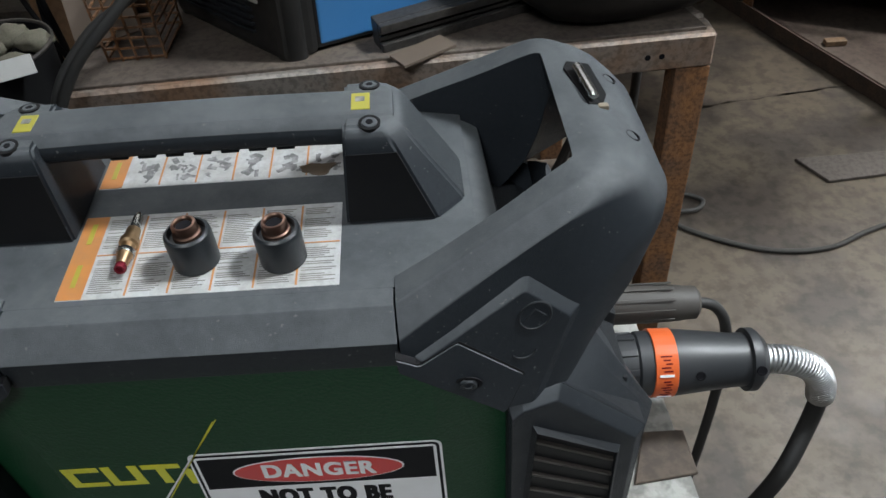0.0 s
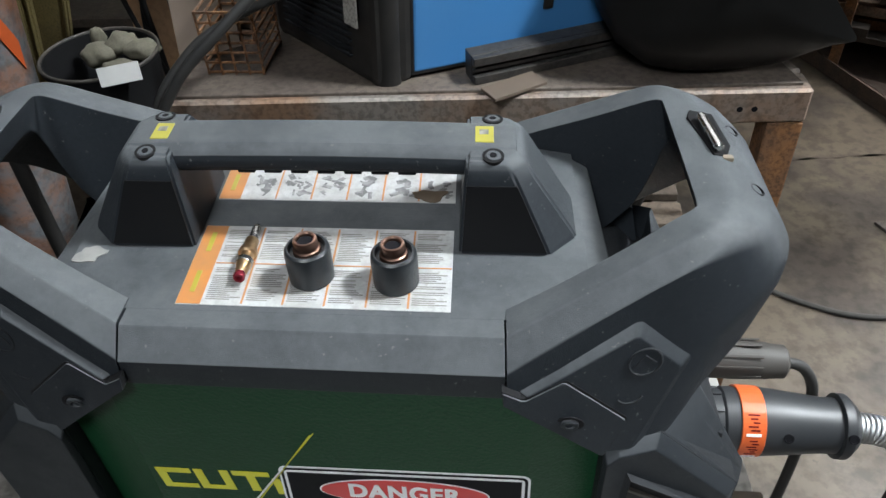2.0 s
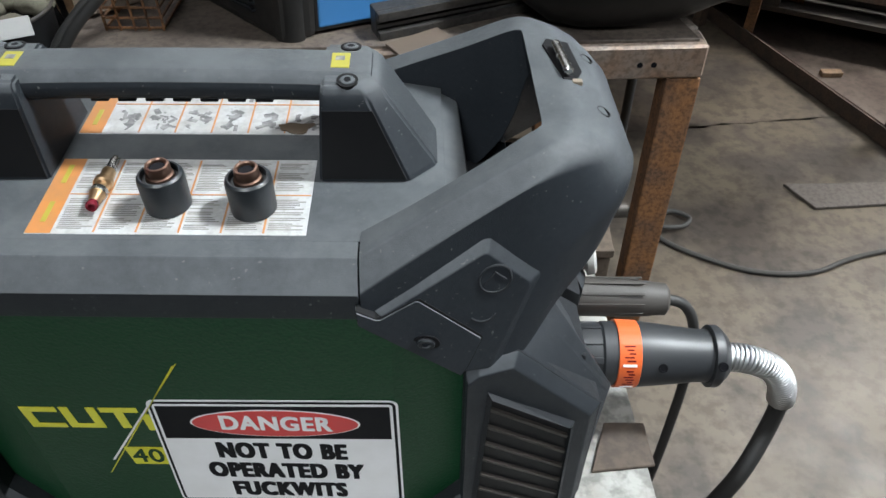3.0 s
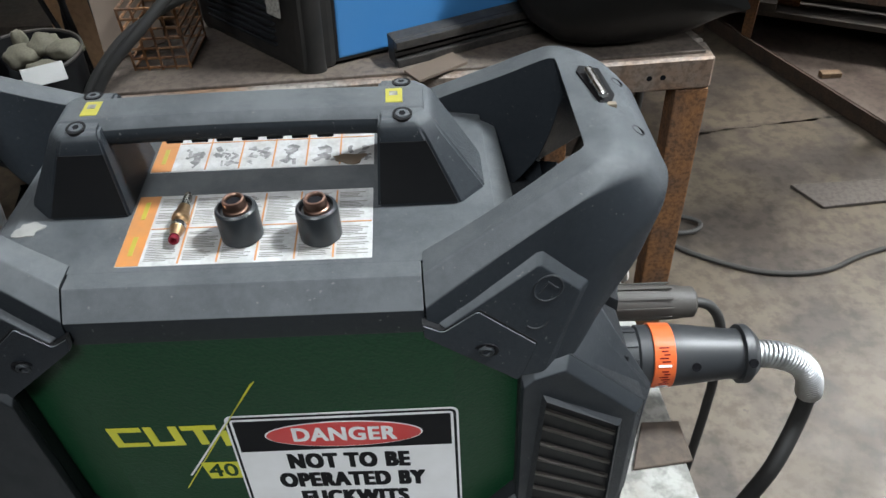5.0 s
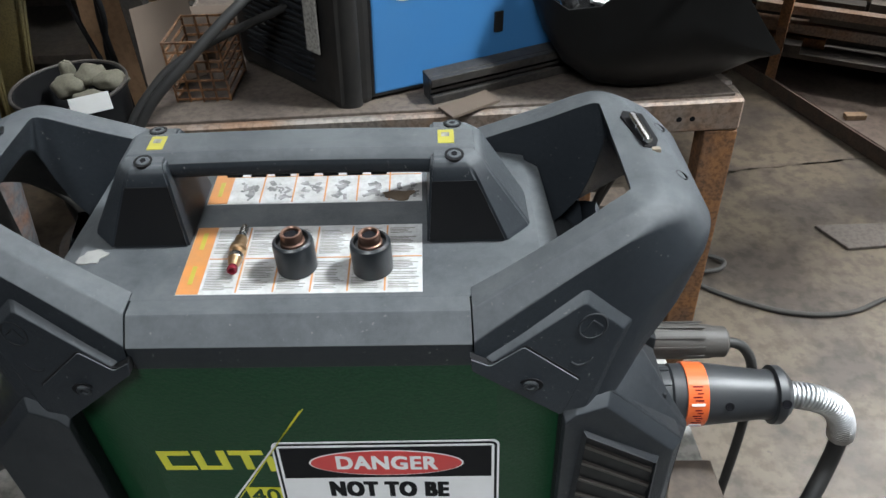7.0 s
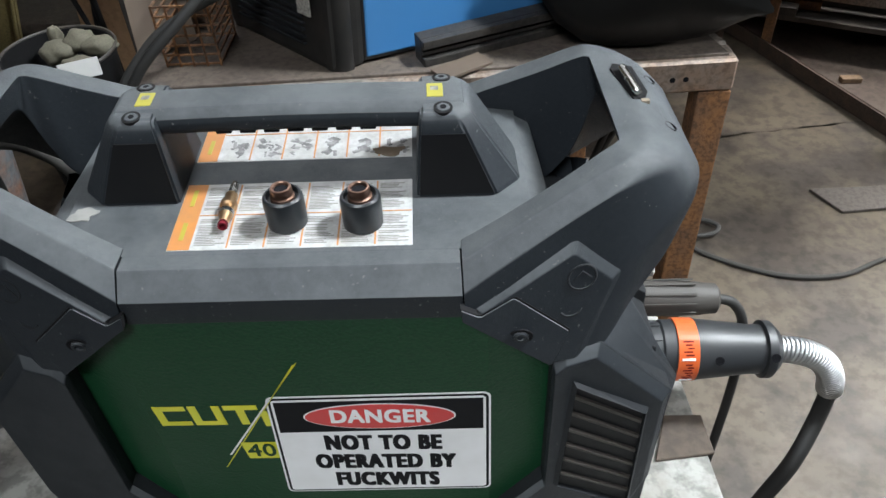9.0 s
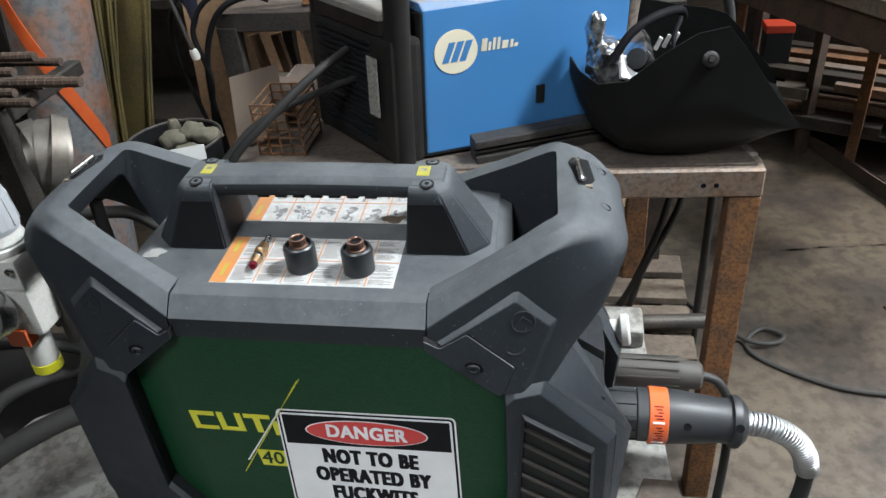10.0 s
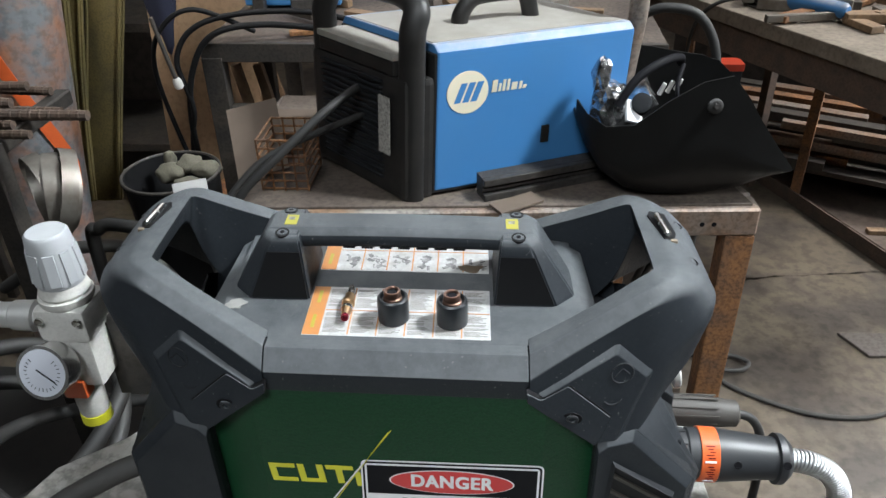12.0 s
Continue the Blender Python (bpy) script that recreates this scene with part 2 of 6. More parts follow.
def add_tube(bm, pts, r, n=10, steps=8, square=False):
    path = smooth_path(pts, steps) if steps > 1 else [Vector(p) for p in pts]
    up = Vector((0.13, 0.21, 0.97))
    rings = []
    for i, p in enumerate(path):
        d = (path[min(i + 1, len(path) - 1)] - path[max(i - 1, 0)]).normalized()
        u = d.cross(up)
        if u.length < 0.1:
            u = d.cross(Vector((1, 0, 0)))
        u.normalize()
        v = u.cross(d).normalized()
        up = v
        rr = r(i / (len(path) - 1)) if callable(r) else r
        rings.append([bm.verts.new(p + rr * (math.cos(k * math.tau / n) * u + math.sin(k * math.tau / n) * v)) for k in range(n)])
    for a, b in zip(rings, rings[1:]):
        for k in range(n):
            bm.faces.new((a[k], a[(k + 1) % n], b[(k + 1) % n], b[k]))
    bm.faces.new(rings[0][::-1])
    bm.faces.new(rings[-1])


def tube(pts, r, n=10, steps=8):
    bm = bmesh.new()
    add_tube(bm, pts, r, n, steps)
    return bm


def bar(p, q, w, h, bevel=0.0):
    """A straight bar of w by h between two points."""
    p, q = Vector(p), Vector(q)
    m = Matrix.Translation((p + q) / 2) @ (q - p).to_track_quat("X", "Z").to_matrix().to_4x4()
    return box(-(q - p).length / 2, (q - p).length / 2, -w / 2, w / 2, -h / 2, h / 2, bevel, m, 1)


def letters(name, text, size, m, mat, parent, bold=0.0, stretch=1.0, thick=0.0003):
    """Flat lettering; bold strokes come from a few copies laid side by side."""
    cu = bpy.data.curves.new(name, "FONT")
    cu.body, cu.size, cu.align_x, cu.align_y, cu.extrude = text, size, "CENTER", "CENTER", thick
    cu.space_character = 1.0 + 130.0 * bold
    cu.resolution_u = 4
    ob = bpy.data.objects.new(name, cu)
    scene.collection.objects.link(ob)
    dg = bpy.context.evaluated_depsgraph_get()
    one = bpy.data.meshes.new_from_object(ob.evaluated_get(dg))
    bpy.data.objects.remove(ob)
    bpy.data.curves.remove(cu)
    bm = bmesh.new()
    shifts = [(0, 0)] if bold == 0 else [(dx * bold, dz * bold) for dx, dz in ((-1, -0.5), (-1, 0.5), (-0.34, 0.5), (-0.34, -0.5), (0.34, 0.5), (0.34, -0.5), (1, -0.5), (1, 0.5))]
    for k, (dx, dz) in enumerate(shifts):
        me = one.copy()
        me.transform(Matrix.Translation((dx, dz, 0.00003 * k)) @ Matrix.Diagonal((stretch, 1, 1, 1)))
        bm.from_mesh(me)
        bpy.data.meshes.remove(me)
    bpy.data.meshes.remove(one)
    me = bpy.data.meshes.new(name)
    bm.transform(Matrix.Translation(-ORIGIN[parent]) @ m)
    bm.to_mesh(me)
    bm.free()
    me.materials.append(mat)
    o = new(name, me)
    o.parent = parent
    ORIGIN[o] = ORIGIN[parent]
    return o


# ---- the room ----
structure("floor", box(-5, 6, -4, 7, -0.1, 0.0), concrete, "stained grey-brown concrete workshop floor")
structure("wall_north", box(-5, 6, 6.5, 6.7, 0, 4), wall_paint, "grimy dark workshop wall")
structure("wall_south", box(-5, 6, -3.7, -3.5, 0, 4), wall_paint, "grimy dark workshop wall")
structure("wall_east", box(5.5, 5.7, -3.5, 6.5, 0, 4), wall_paint, "grimy dark workshop wall")
structure("wall_west", box(-4.7, -4.5, -3.5, 6.5, 0, 4), wall_paint, "grimy dark workshop wall")
structure("ceiling", box(-4.5, 5.5, -3.5, 6.5, 4.0, 4.1), roof_sheet, "grey sheet workshop roof")

# unseen frame added round the east fill lamp; the wall has no opening
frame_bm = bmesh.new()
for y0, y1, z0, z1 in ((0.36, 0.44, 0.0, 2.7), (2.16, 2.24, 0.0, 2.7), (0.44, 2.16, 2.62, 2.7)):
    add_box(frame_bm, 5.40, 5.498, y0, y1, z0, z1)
structure("door_1", frame_bm, roof_sheet, "plain steel frame added round the fill lamp on the closed east wall", "doorway")

# ---- the plasma cutter ----
CY = 0.094          # its middle line
BASE = 0.772        # its feet on the bench
cutter = thing("plasma_cutter", (0, CY, BASE), "dark grey plastic plasma cutter with green side panels on a bench", "plasma cutter")
SKEWED.add(cutter)


def front_y(x):
    return -0.030 + 0.29 * max(0.0, abs(x) - 0.125)


def warp(bm):
    """Follows the faceted plan of the shell: the sides fall back towards both ends."""
    for v in bm.verts:
        d = 0.29 * max(0.0, abs(v.co.x) - 0.125)
        v.co.y += d if v.co.y < CY else -d
    return bm


def both(poly):
    """A right-hand outline closed by its mirror on the left."""
    return poly + [(-x, z) for x, z in reversed(poly)]


YF, YB = -0.030, 2 * CY + 0.030
core = both([(0.0, 0.785), (0.225, 0.785), (0.250, 0.83), (0.256, 0.975), (0.200, 1.03), (0.12, 1.07), (0.0, 1.07)])
core = [p for i, p in enumerate(core) if i == 0 or (p != core[i - 1] and not (p[0] == 0 and i > 7))]
part("body", warp(prism(core, "y", YF + 0.012, YB - 0.012, 0.003)), plastic_dark, cutter, smooth=40)

panel = both([(0.108, 0.816), (0.172, 0.872), (0.175, 1.006), (0.112, 1.066)])
for y0, y1 in ((YF + 0.0055, YF + 0.02), (YB - 0.02, YB - 0.0055)):
    bm = prism(panel, "y", y0, y1, 0.001, 1)
    for s in (-0.125, 0.125):
        bmesh.ops.bisect_plane(bm, geom=bm.verts[:] + bm.edges[:] + bm.faces[:], plane_co=(s, 0, 0), plane_no=(1, 0, 0))
    side = part("side_panel", warp(bm), green_paint, cutter, "dark green painted sheet steel panel")
    if y0 < CY:
        front_panel = side

# the top: a band along each long edge with a chamfer, and the flat deck between
deck_profile = [(YF + 0.0045, 1.062), (YF + 0.004, 1.0817), (YF + 0.019, 1.0965), (YB - 0.019, 1.0965), (YB - 0.004, 1.0817), (YB - 0.0045, 1.062)]
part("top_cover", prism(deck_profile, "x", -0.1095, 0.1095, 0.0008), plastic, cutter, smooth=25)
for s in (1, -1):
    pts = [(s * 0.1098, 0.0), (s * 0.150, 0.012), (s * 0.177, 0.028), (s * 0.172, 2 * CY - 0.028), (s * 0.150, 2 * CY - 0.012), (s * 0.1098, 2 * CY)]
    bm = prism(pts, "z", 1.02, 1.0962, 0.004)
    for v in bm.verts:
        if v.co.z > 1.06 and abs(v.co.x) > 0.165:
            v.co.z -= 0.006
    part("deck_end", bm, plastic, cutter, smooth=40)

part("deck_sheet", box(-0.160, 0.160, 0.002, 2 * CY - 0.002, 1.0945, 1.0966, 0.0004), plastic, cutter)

# the end guards: a wing on each long side and a rounded crossbar make one loop at each end
def wing_y(x, z):
    """The flat outer face of a wing, which leans back towards its top and its end."""
    return -0.0279 + 0.209 * (x - 0.125) + 0.16 * (z - 1.045)


def on_wing(x, z, back=0.0):
    return (x, wing_y(x, z) + back, z)


tan_stop = material("worn_tan_plastic", (0.20, 0.165, 0.12), 0.6, second=(0.13, 0.105, 0.08), scale=80)
GUARD = [  # inner foot, inner lip, outer lip, foot of the chamfer, belly, lower edge
    ((0.1105, 0.016, 1.075), (0.1105, 0.010, 1.0975), (0.1105, -0.0105, 1.0975), on_wing(0.1105, 1.082), on_wing(0.1105, 1.074), on_wing(0.1105, 1.066)),
    ((0.140, 0.021, 1.060), (0.139, 0.0165, 1.1120), (0.141, -0.0015, 1.1135), on_wing(0.1425, 1.1015), on_wing(0.143, 1.080), on_wing(0.140, 1.042)),
    ((0.175, 0.030, 1.030), (0.174, 0.0265, 1.1300), (0.178, 0.009, 1.1330), on_wing(0.181, 1.1235), on_wing(0.185, 1.080), on_wing(0.172, 1.014)),
    ((0.200, 0.040, 1.060), (0.200, 0.0345, 1.1450), (0.204, 0.0160, 1.1465), on_wing(0.2075, 1.1375), on_wing(0.216, 1.088), on_wing(0.199, 1.014)),
    ((0.212, 0.042, 1.090), (0.2080, 0.0370, 1.1490), (0.2155, 0.0205, 1.1505), (0.228, 0.0145, 1.1430), (0.2430, 0.0110, 1.106), (0.224, 0.0025, 1.045)),
    ((0.2165, 0.044, 1.115), (0.2105, 0.0390, 1.1500), (0.2255, 0.0300, 1.1515), (0.2445, 0.0290, 1.1435), (0.2615, 0.0255, 1.116), (0.2490, 0.0205, 1.076)),
    ((0.219, 0.048, 1.127), (0.2120, 0.0425, 1.1505), (0.2300, 0.0440, 1.1520), (0.2510, 0.0470, 1.1435), (0.2700, 0.0455, 1.122), (0.2630, 0.0450, 1.096)),
    ((0.220, 0.070, 1.129), (0.2120, 0.0680, 1.1510), (0.2310, 0.0680, 1.1525), (0.2520, 0.0680, 1.1440), (0.2705, 0.0680, 1.123), (0.2640, 0.0680, 1.098)),
]
ROUND = (0.002, 0.0014, 0.0016, 0.0014, 0.0080, 0.0030)


def rounded_section(pts, wide):
    """A closed section with each corner turned into a short arc."""
    out = []
    n = len(pts)
    for k in range(n):
        p, a, b = pts[k], pts[k - 1], pts[(k + 1) % n]
        r = ROUND[k] * (1.0 + (1.6 * wide if k == 2 else 5.0 * wide if k == 3 else 0.0))
        u, w = a - p, b - p
        ra, rb = min(r, 0.4 * u.length), min(r, 0.4 * w.length)
        p0, p1 = p + u.normalized() * ra, p + w.normalized() * rb
        out += [p0, 0.25 * p0 + 0.5 * p + 0.25 * p1, p1]
    return out


def end_guard(s):
    half = [[Vector(p) for p in row] for row in GUARD]
    full = half + [[Vector((p.x, 2 * CY - p.y, p.z)) for p in row] for row in reversed(half)]
    lines = [smooth_path([row[k] for row in full], 5) for k in range(6)]
    bm = bmesh.new()
    rings = []
    total = len(lines[0])
    for i in range(total):
        near_end = min(i, total - 1 - i) / 5.0
        wide = max(0.0, min(1.0, (near_end - 3.0) / 2.0))
        sec = rounded_section([ln[i] for ln in lines], wide)
        rings.append([bm.verts.new((s * p.x, p.y, p.z)) for p in sec])
    n = len(rings[0])
    for a, b in zip(rings, rings[1:]):
        for k in range(n):
            bm.faces.new((a[k], a[(k + 1) % n], b[(k + 1) % n], b[k]))
    bm.faces.new(rings[0])
    bm.faces.new(rings[-1][::-1])
    return bm


def on_face(bm, s, back):
    """Lays a flat piece, drawn in x and z with y as its depth, onto a wing."""
    for v in bm.verts:
        v.co.y += wing_y(v.co.x, v.co.z)
        if back:
            v.co.y = 2 * CY - v.co.y
        v.co.x *= s
    return bm


def frustum(base, top, y0, y1, soft):
    bm = bmesh.new()
    lo = [bm.verts.new((x, y0, z)) for x, z in base]
    hi = [bm.verts.new((x, y1, z)) for x, z in top]
    n = len(base)
    bm.faces.new(lo)
    bm.faces.new(hi[::-1])
    for i in range(n):
        bm.faces.new((lo[i], hi[i], hi[(i + 1) % n], lo[(i + 1) % n]))
    bmesh.ops.recalc_face_normals(bm, faces=bm.faces)
    bmesh.ops.bevel(bm, geom=bm.edges[:], offset=soft, segments=2, affect="EDGES", profile=0.6, clamp_overlap=True)
    return bm


FIELD_BASE = [(0.1145, 1.0700), (0.1795, 1.1125), (0.1835, 1.1125), (0.2165, 1.0830), (0.2170, 1.0795), (0.1965, 1.0150), (0.1690, 1.0150)]
FIELD_TOP = [(0.1215, 1.0685), (0.1780, 1.1005), (0.1810, 1.1005), (0.2055, 1.0775), (0.2055, 1.0750), (0.1835, 1.0180), (0.1695, 1.0180)]
PLATE = [(0.1080, 1.0745), (0.1185, 1.0675), (0.1210, 1.0672), (0.1405, 1.0765), (0.1425, 1.0762), (0.1780, 1.0435), (0.1780, 1.0415), (0.1705, 1.0235), (0.1665, 1.0165), (0.1085, 1.0655)]
for s in (1, -1):
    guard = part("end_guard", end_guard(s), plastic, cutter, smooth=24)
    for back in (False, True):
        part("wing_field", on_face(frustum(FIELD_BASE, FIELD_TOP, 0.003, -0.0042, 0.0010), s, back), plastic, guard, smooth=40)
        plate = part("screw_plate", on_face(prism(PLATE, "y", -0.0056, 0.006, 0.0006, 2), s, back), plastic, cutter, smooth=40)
        gap = [(x + (0.0010 if x > 0.13 else -0.0004), z + (0.0010 if z > 1.03 else 0.0)) for x, z in PLATE]
        part("plate_gap", on_face(prism(gap, "y", -0.0046, 0.004), s, back), plastic_black, plate)
        d = 1 if back else -1
        y = wing_y(0.146, 1.046) - 0.0052
        yy = 2 * CY - y if back else y
        # black ring paints the shade of the recess; the plate is not sunk
        part("recess_shade", lathe((s * 0.146, yy, 1.0465), (0, d, -0.16), [(0, 0.0080), (0.0008, 0.0080), (0.0008, 0.0060), (0.0002, 0.0058)], 24), ink_and_shade_black, plate, "black ring for the shaded recess round the screw", smooth=40)
        part("screw", lathe((s * 0.146, yy - d * 0.001, 1.0465), (0, d, -0.16), [(0, 0.0052), (0.0026, 0.0052), (0.0032, 0.0046), (0.0032, 0.0028), (0.0012, 0.0026)], 24), plastic, plate, "black socket-head screw", smooth=40)
        if not back:
            ring = [(0.1855 + 0.0092 * math.cos(k * math.tau / 24), -0.0040, 1.0835 + 0.0092 * math.sin(k * math.tau / 24)) for k in range(25)]
            arrow = [(0.1795, -0.0040, 1.0805), (0.1855, -0.0040, 1.0880), (0.1915, -0.0040, 1.0825)]
            hook = [(0.179 + 0.0075 * math.cos(u), -0.0040, 1.061 + 0.0065 * math.sin(u)) for u in (3.6, 4.2, 4.8, 5.4, 6.0)]
            for pts, steps in ((ring, 1), (arrow, 1), (hook, 3)):
                part("moulded_mark", on_face(tube(pts, 0.0009, 6, steps), s, False), plastic_dark, guard, smooth=60)
    # pocket, drawn as a black plate for its shade, with a steel pin in the crossbar, and a screw hole on each shoulder
    pocket = prism([(s * x, y) for x, y in ((0.2225, 0.124), (0.2255, 0.132), (0.2400, 0.132), (0.2440, 0.100), (0.2385, 0.086), (0.2300, 0.084))], "z", -0.003, 0.0005, 0.0004, 1)
    for v in pocket.verts:
        v.co.z += 1.1526 - 0.41 * max(0.0, abs(v.co.x) - 0.2325)
    part("pin_pocket", pocket, plastic_black, guard, "moulded pocket drawn as a black plate for its shade")
    part("pin", lathe((s * 0.2335, 0.0865, 1.1555), (s * -0.10, 1, 0.0), [(0, 0.0018), (0.001, 0.0029), (0.034, 0.0029), (0.0365, 0.0016)], 16), steel, guard, "bright steel pin", smooth=40)
    part("pin_stop", box(s * 0.2385 - 0.003, s * 0.2385 + 0.003, 0.0825, 0.0865, 1.1480, 1.1514, 0.0008), tan_stop, guard, "worn pale stop")
    for back in (False, True):
        part("shoulder_hole", lathe((s * 0.2500, 2 * CY - 0.064 if back else 0.064, 1.1408), (s * 0.45, 0, 0.89), [(0, 0.0046), (0.0029, 0.0046), (0.0029, 0.0038), (0.0015, 0.0036)], 20), plastic_black, guard)

# corner webs between the panel, the wings and the bumpers
for s in (1, -1):
    for back in (False, True):
        web = [(0.1105, 1.0625), (0.1735, 1.0015), (0.185, 1.004), (0.214, 1.020), (0.208, 1.050), (0.13, 1.078)]
        bm = warp(prism([(s * x, z) for x, z in web], "y", YF + 0.0066, YF + 0.03))
        if back:
            for v in bm.verts:
                v.co.y = 2 * CY - v.co.y
        part("corner_web", bm, plastic, cutter)
# lower corner bumpers: a bevelled front panel, a flank that turns round the end, the right-hand ones with louvres
def bump_y(x):
    return -0.0285 + 0.24 * (x - 0.1745)


def on_bumper(bm, s, back, lift=0.0):
    for v in bm.verts:
        v.co.y += bump_y(v.co.x) + lift
        if back:
            v.co.y = 2 * CY - v.co.y
        v.co.x *= s
    return bm


BUMP_BASE = [(0.1690, 1.0130), (0.1770, 1.0215), (0.2020, 1.0245), (0.2640, 0.9510), (0.2620, 0.8350), (0.2400, 0.7780), (0.1100, 0.7780), (0.0850, 0.8000), (0.1080, 0.8155), (0.1680, 0.8690)]
BUMP_FACE = [(0.1705, 1.0060), (0.1780, 1.0130), (0.1990, 1.0155), (0.2565, 0.9470), (0.2550, 0.8365), (0.2360, 0.7820), (0.1110, 0.7820), (0.0900, 0.7995), (0.1100, 0.8135), (0.1695, 0.8670)]
FLANK = [  # outlines at the front edge, round the corner and at the back of the ear
    ((0.2020, -0.0150, 1.0240), (0.2640, -0.0005, 0.9505), (0.2600, -0.0010, 0.7900), (0.1900, -0.0160, 0.7900)),
    ((0.2180, 0.0010, 1.0350), (0.2760, 0.0220, 0.9330), (0.2670, 0.0200, 0.7900), (0.1950, 0.0050, 0.7900)),
    ((0.2250, 0.0120, 1.0410), (0.2825, 0.0370, 0.9220), (0.2710, 0.0360, 0.7900), (0.2000, 0.0200, 0.7900)),
    ((0.2230, 0.0160, 1.0400), (0.2815, 0.0410, 0.9210), (0.2700, 0.0400, 0.7900), (0.2000, 0.0240, 0.7900)),
    ((0.2200, 0.0460, 1.0380), (0.2780, 0.0520, 0.9200), (0.2660, 0.0520, 0.7900), (0.2000, 0.0480, 0.7900)),
]
VENT = [(0.1860, 0.9930), (0.2425, 0.9430), (0.2425, 0.8150), (0.1790, 0.8700)]
louvre_plastic = material("dusty_louvre_plastic", (0.042, 0.036, 0.031), 0.7, second=(0.06, 0.05, 0.041), scale=40, grain=0.2)
for s in (1, -1):
    for back in (False, True):
        bmp = part("corner_bumper", on_bumper(frustum(BUMP_BASE, BUMP_FACE, 0.0065, 0.0, 0.0012), s, back), plastic, cutter, smooth=40)
        part("bumper_core", on_bumper(prism(BUMP_BASE, "y", 0.0064, 0.030), s, back), plastic_dark, bmp)
        bm = bmesh.new()
        rings = [[bm.verts.new((s * x, 2 * CY - y if back else y, z)) for x, y, z in row] for row in FLANK]
        for r0, r1 in zip(rings, rings[1:]):
            for k in range(4):
                bm.faces.new((r0[k], r0[(k + 1) % 4], r1[(k + 1) % 4], r1[k]))
        bm.faces.new(rings[0])
        bm.faces.new(rings[-1][::-1])
        bmesh.ops.recalc_face_normals(bm, faces=bm.faces)
        bmesh.ops.bevel(bm, geom=[e for e in bm.edges if e.calc_face_angle(0) > 0.5], offset=0.0014, segments=2, affect="EDGES", profile=0.6, clamp_overlap=True)
        part("flank", bm, plastic, bmp, smooth=30)
        if s == 1 and not back:
            # nothing is cut out: black backing paints the shade between the slats
            well = part("louvre_well", on_bumper(prism(VENT, "y", -0.0008, 0.004, 0.0008, 1), s, back), plastic_black, cutter, smooth=40)
            for k in range(6):
                f = k / 5.7
                z0, z1 = 0.9830 - f * 0.108, 0.9330 - f * 0.110
                x0 = 0.1850 - 0.0060 * f
                bm = bmesh.new()
                add_prism(bm, [(x0, z0), (0.2417, z1), (0.2417, z1 - 0.0105), (x0, z0 - 0.0105)], "y", -0.0034, 0.001)
                for v in bm.verts:
                    if v.co.y < -0.002 and v.co.z < z0 + (z1 - z0) * (v.co.x - x0) / (0.2417 - x0) - 0.006:
                        v.co.y += 0.0042
                part("louvre_slat", on_bumper(bm, s, back), louvre_plastic, well)
            rim = bmesh.new()
            vo = [(0.1830, 0.9975), (0.2465, 0.9450), (0.2465, 0.8100), (0.1750, 0.8680)]
            for k in range(4):
                add_prism(rim, [vo[k], vo[(k + 1) % 4], VENT[(k + 1) % 4], VENT[k]], "y", -0.0045, 0.002)
            for v in rim.verts:
                if v.co.y < 0 and min((Vector((v.co.x, v.co.z)) - Vector(q)).length for q in vo) < 0.001:
                    v.co.y = 0.001
            part("louvre_rim", on_bumper(rim, s, back), plastic_dark, well)
    part("end_panel", warp(prism([(s * x, z) for x, z in [(0.258, 0.985), (0.258, 0.83), (0.247, 0.80), (0.200, 1.028), (0.215, 1.024)]], "y", YF + 0.060, YB - 0.060, 0.003)), plastic_dark, cutter, smooth=40)
for sx in (-0.19, 0.19):
    for sy in (0.02, 2 * CY - 0.02):
        part("foot", lathe((sx, sy, BASE), (0, 0, 1), [(0, 0.013), (0.002, 0.015), (0.012, 0.015)], 18), rubber, cutter)
# base tray strip below the panel and the lower left screw plate
part("bottom_rail", prism(both([(0.100, 0.778), (0.108, 0.8145)]), "y", YF + 0.004, YB - 0.004, 0.003), plastic, cutter, smooth=40)
lp = part("screw_plate", warp(prism([(-0.100, 0.803), (-0.176, 0.862), (-0.196, 0.845), (-0.215, 0.790), (-0.120, 0.790)], "y", YF - 0.002, YF + 0.006, 0.0012)), plastic, cutter, smooth=40)
for x, z in ((-0.185, 0.852), (-0.188, 0.828)):
    part("screw", lathe((x, front_y(x) - 0.001, z), (0, -1, 0), [(0, 0.004), (0.0016, 0.004), (0.0020, 0.0034)], 14), steel, lp, "small bright screw", smooth=40)

# carrying handle with two feet
def handle_foot(s):
    def ring(z, xi, xo, h, c):
        return [(s * x, CY + y, z) for x, y in ((xi, -h), (xo - c, -h), (xo, -h + c), (xo, h - c), (xo - c, h), (xi, h))]
    rings = [ring(1.0955, 0.083, 0.156, 0.038, 0.018), ring(1.099, 0.083, 0.155, 0.038, 0.018), ring(1.1435, 0.087, 0.128, 0.030, 0.010), ring(1.1525, 0.088, 0.123, 0.0275, 0.009), ring(1.1565, 0.089, 0.118, 0.023, 0.008)]
    bm = bmesh.new()
    vr = [[bm.verts.new(p) for p in r] for r in rings]
    for a, b in zip(vr, vr[1:]):
        for k in range(6):
            bm.faces.new((a[k], a[(k + 1) % 6], b[(k + 1) % 6], b[k]))
    bm.faces.new(vr[0])
    bm.faces.new(vr[-1][::-1])
    bmesh.ops.recalc_face_normals(bm, faces=bm.faces)
    bmesh.ops.bevel(bm, geom=bm.edges[:], offset=0.0018, segments=2, affect="EDGES", clamp_overlap=True)
    return bm


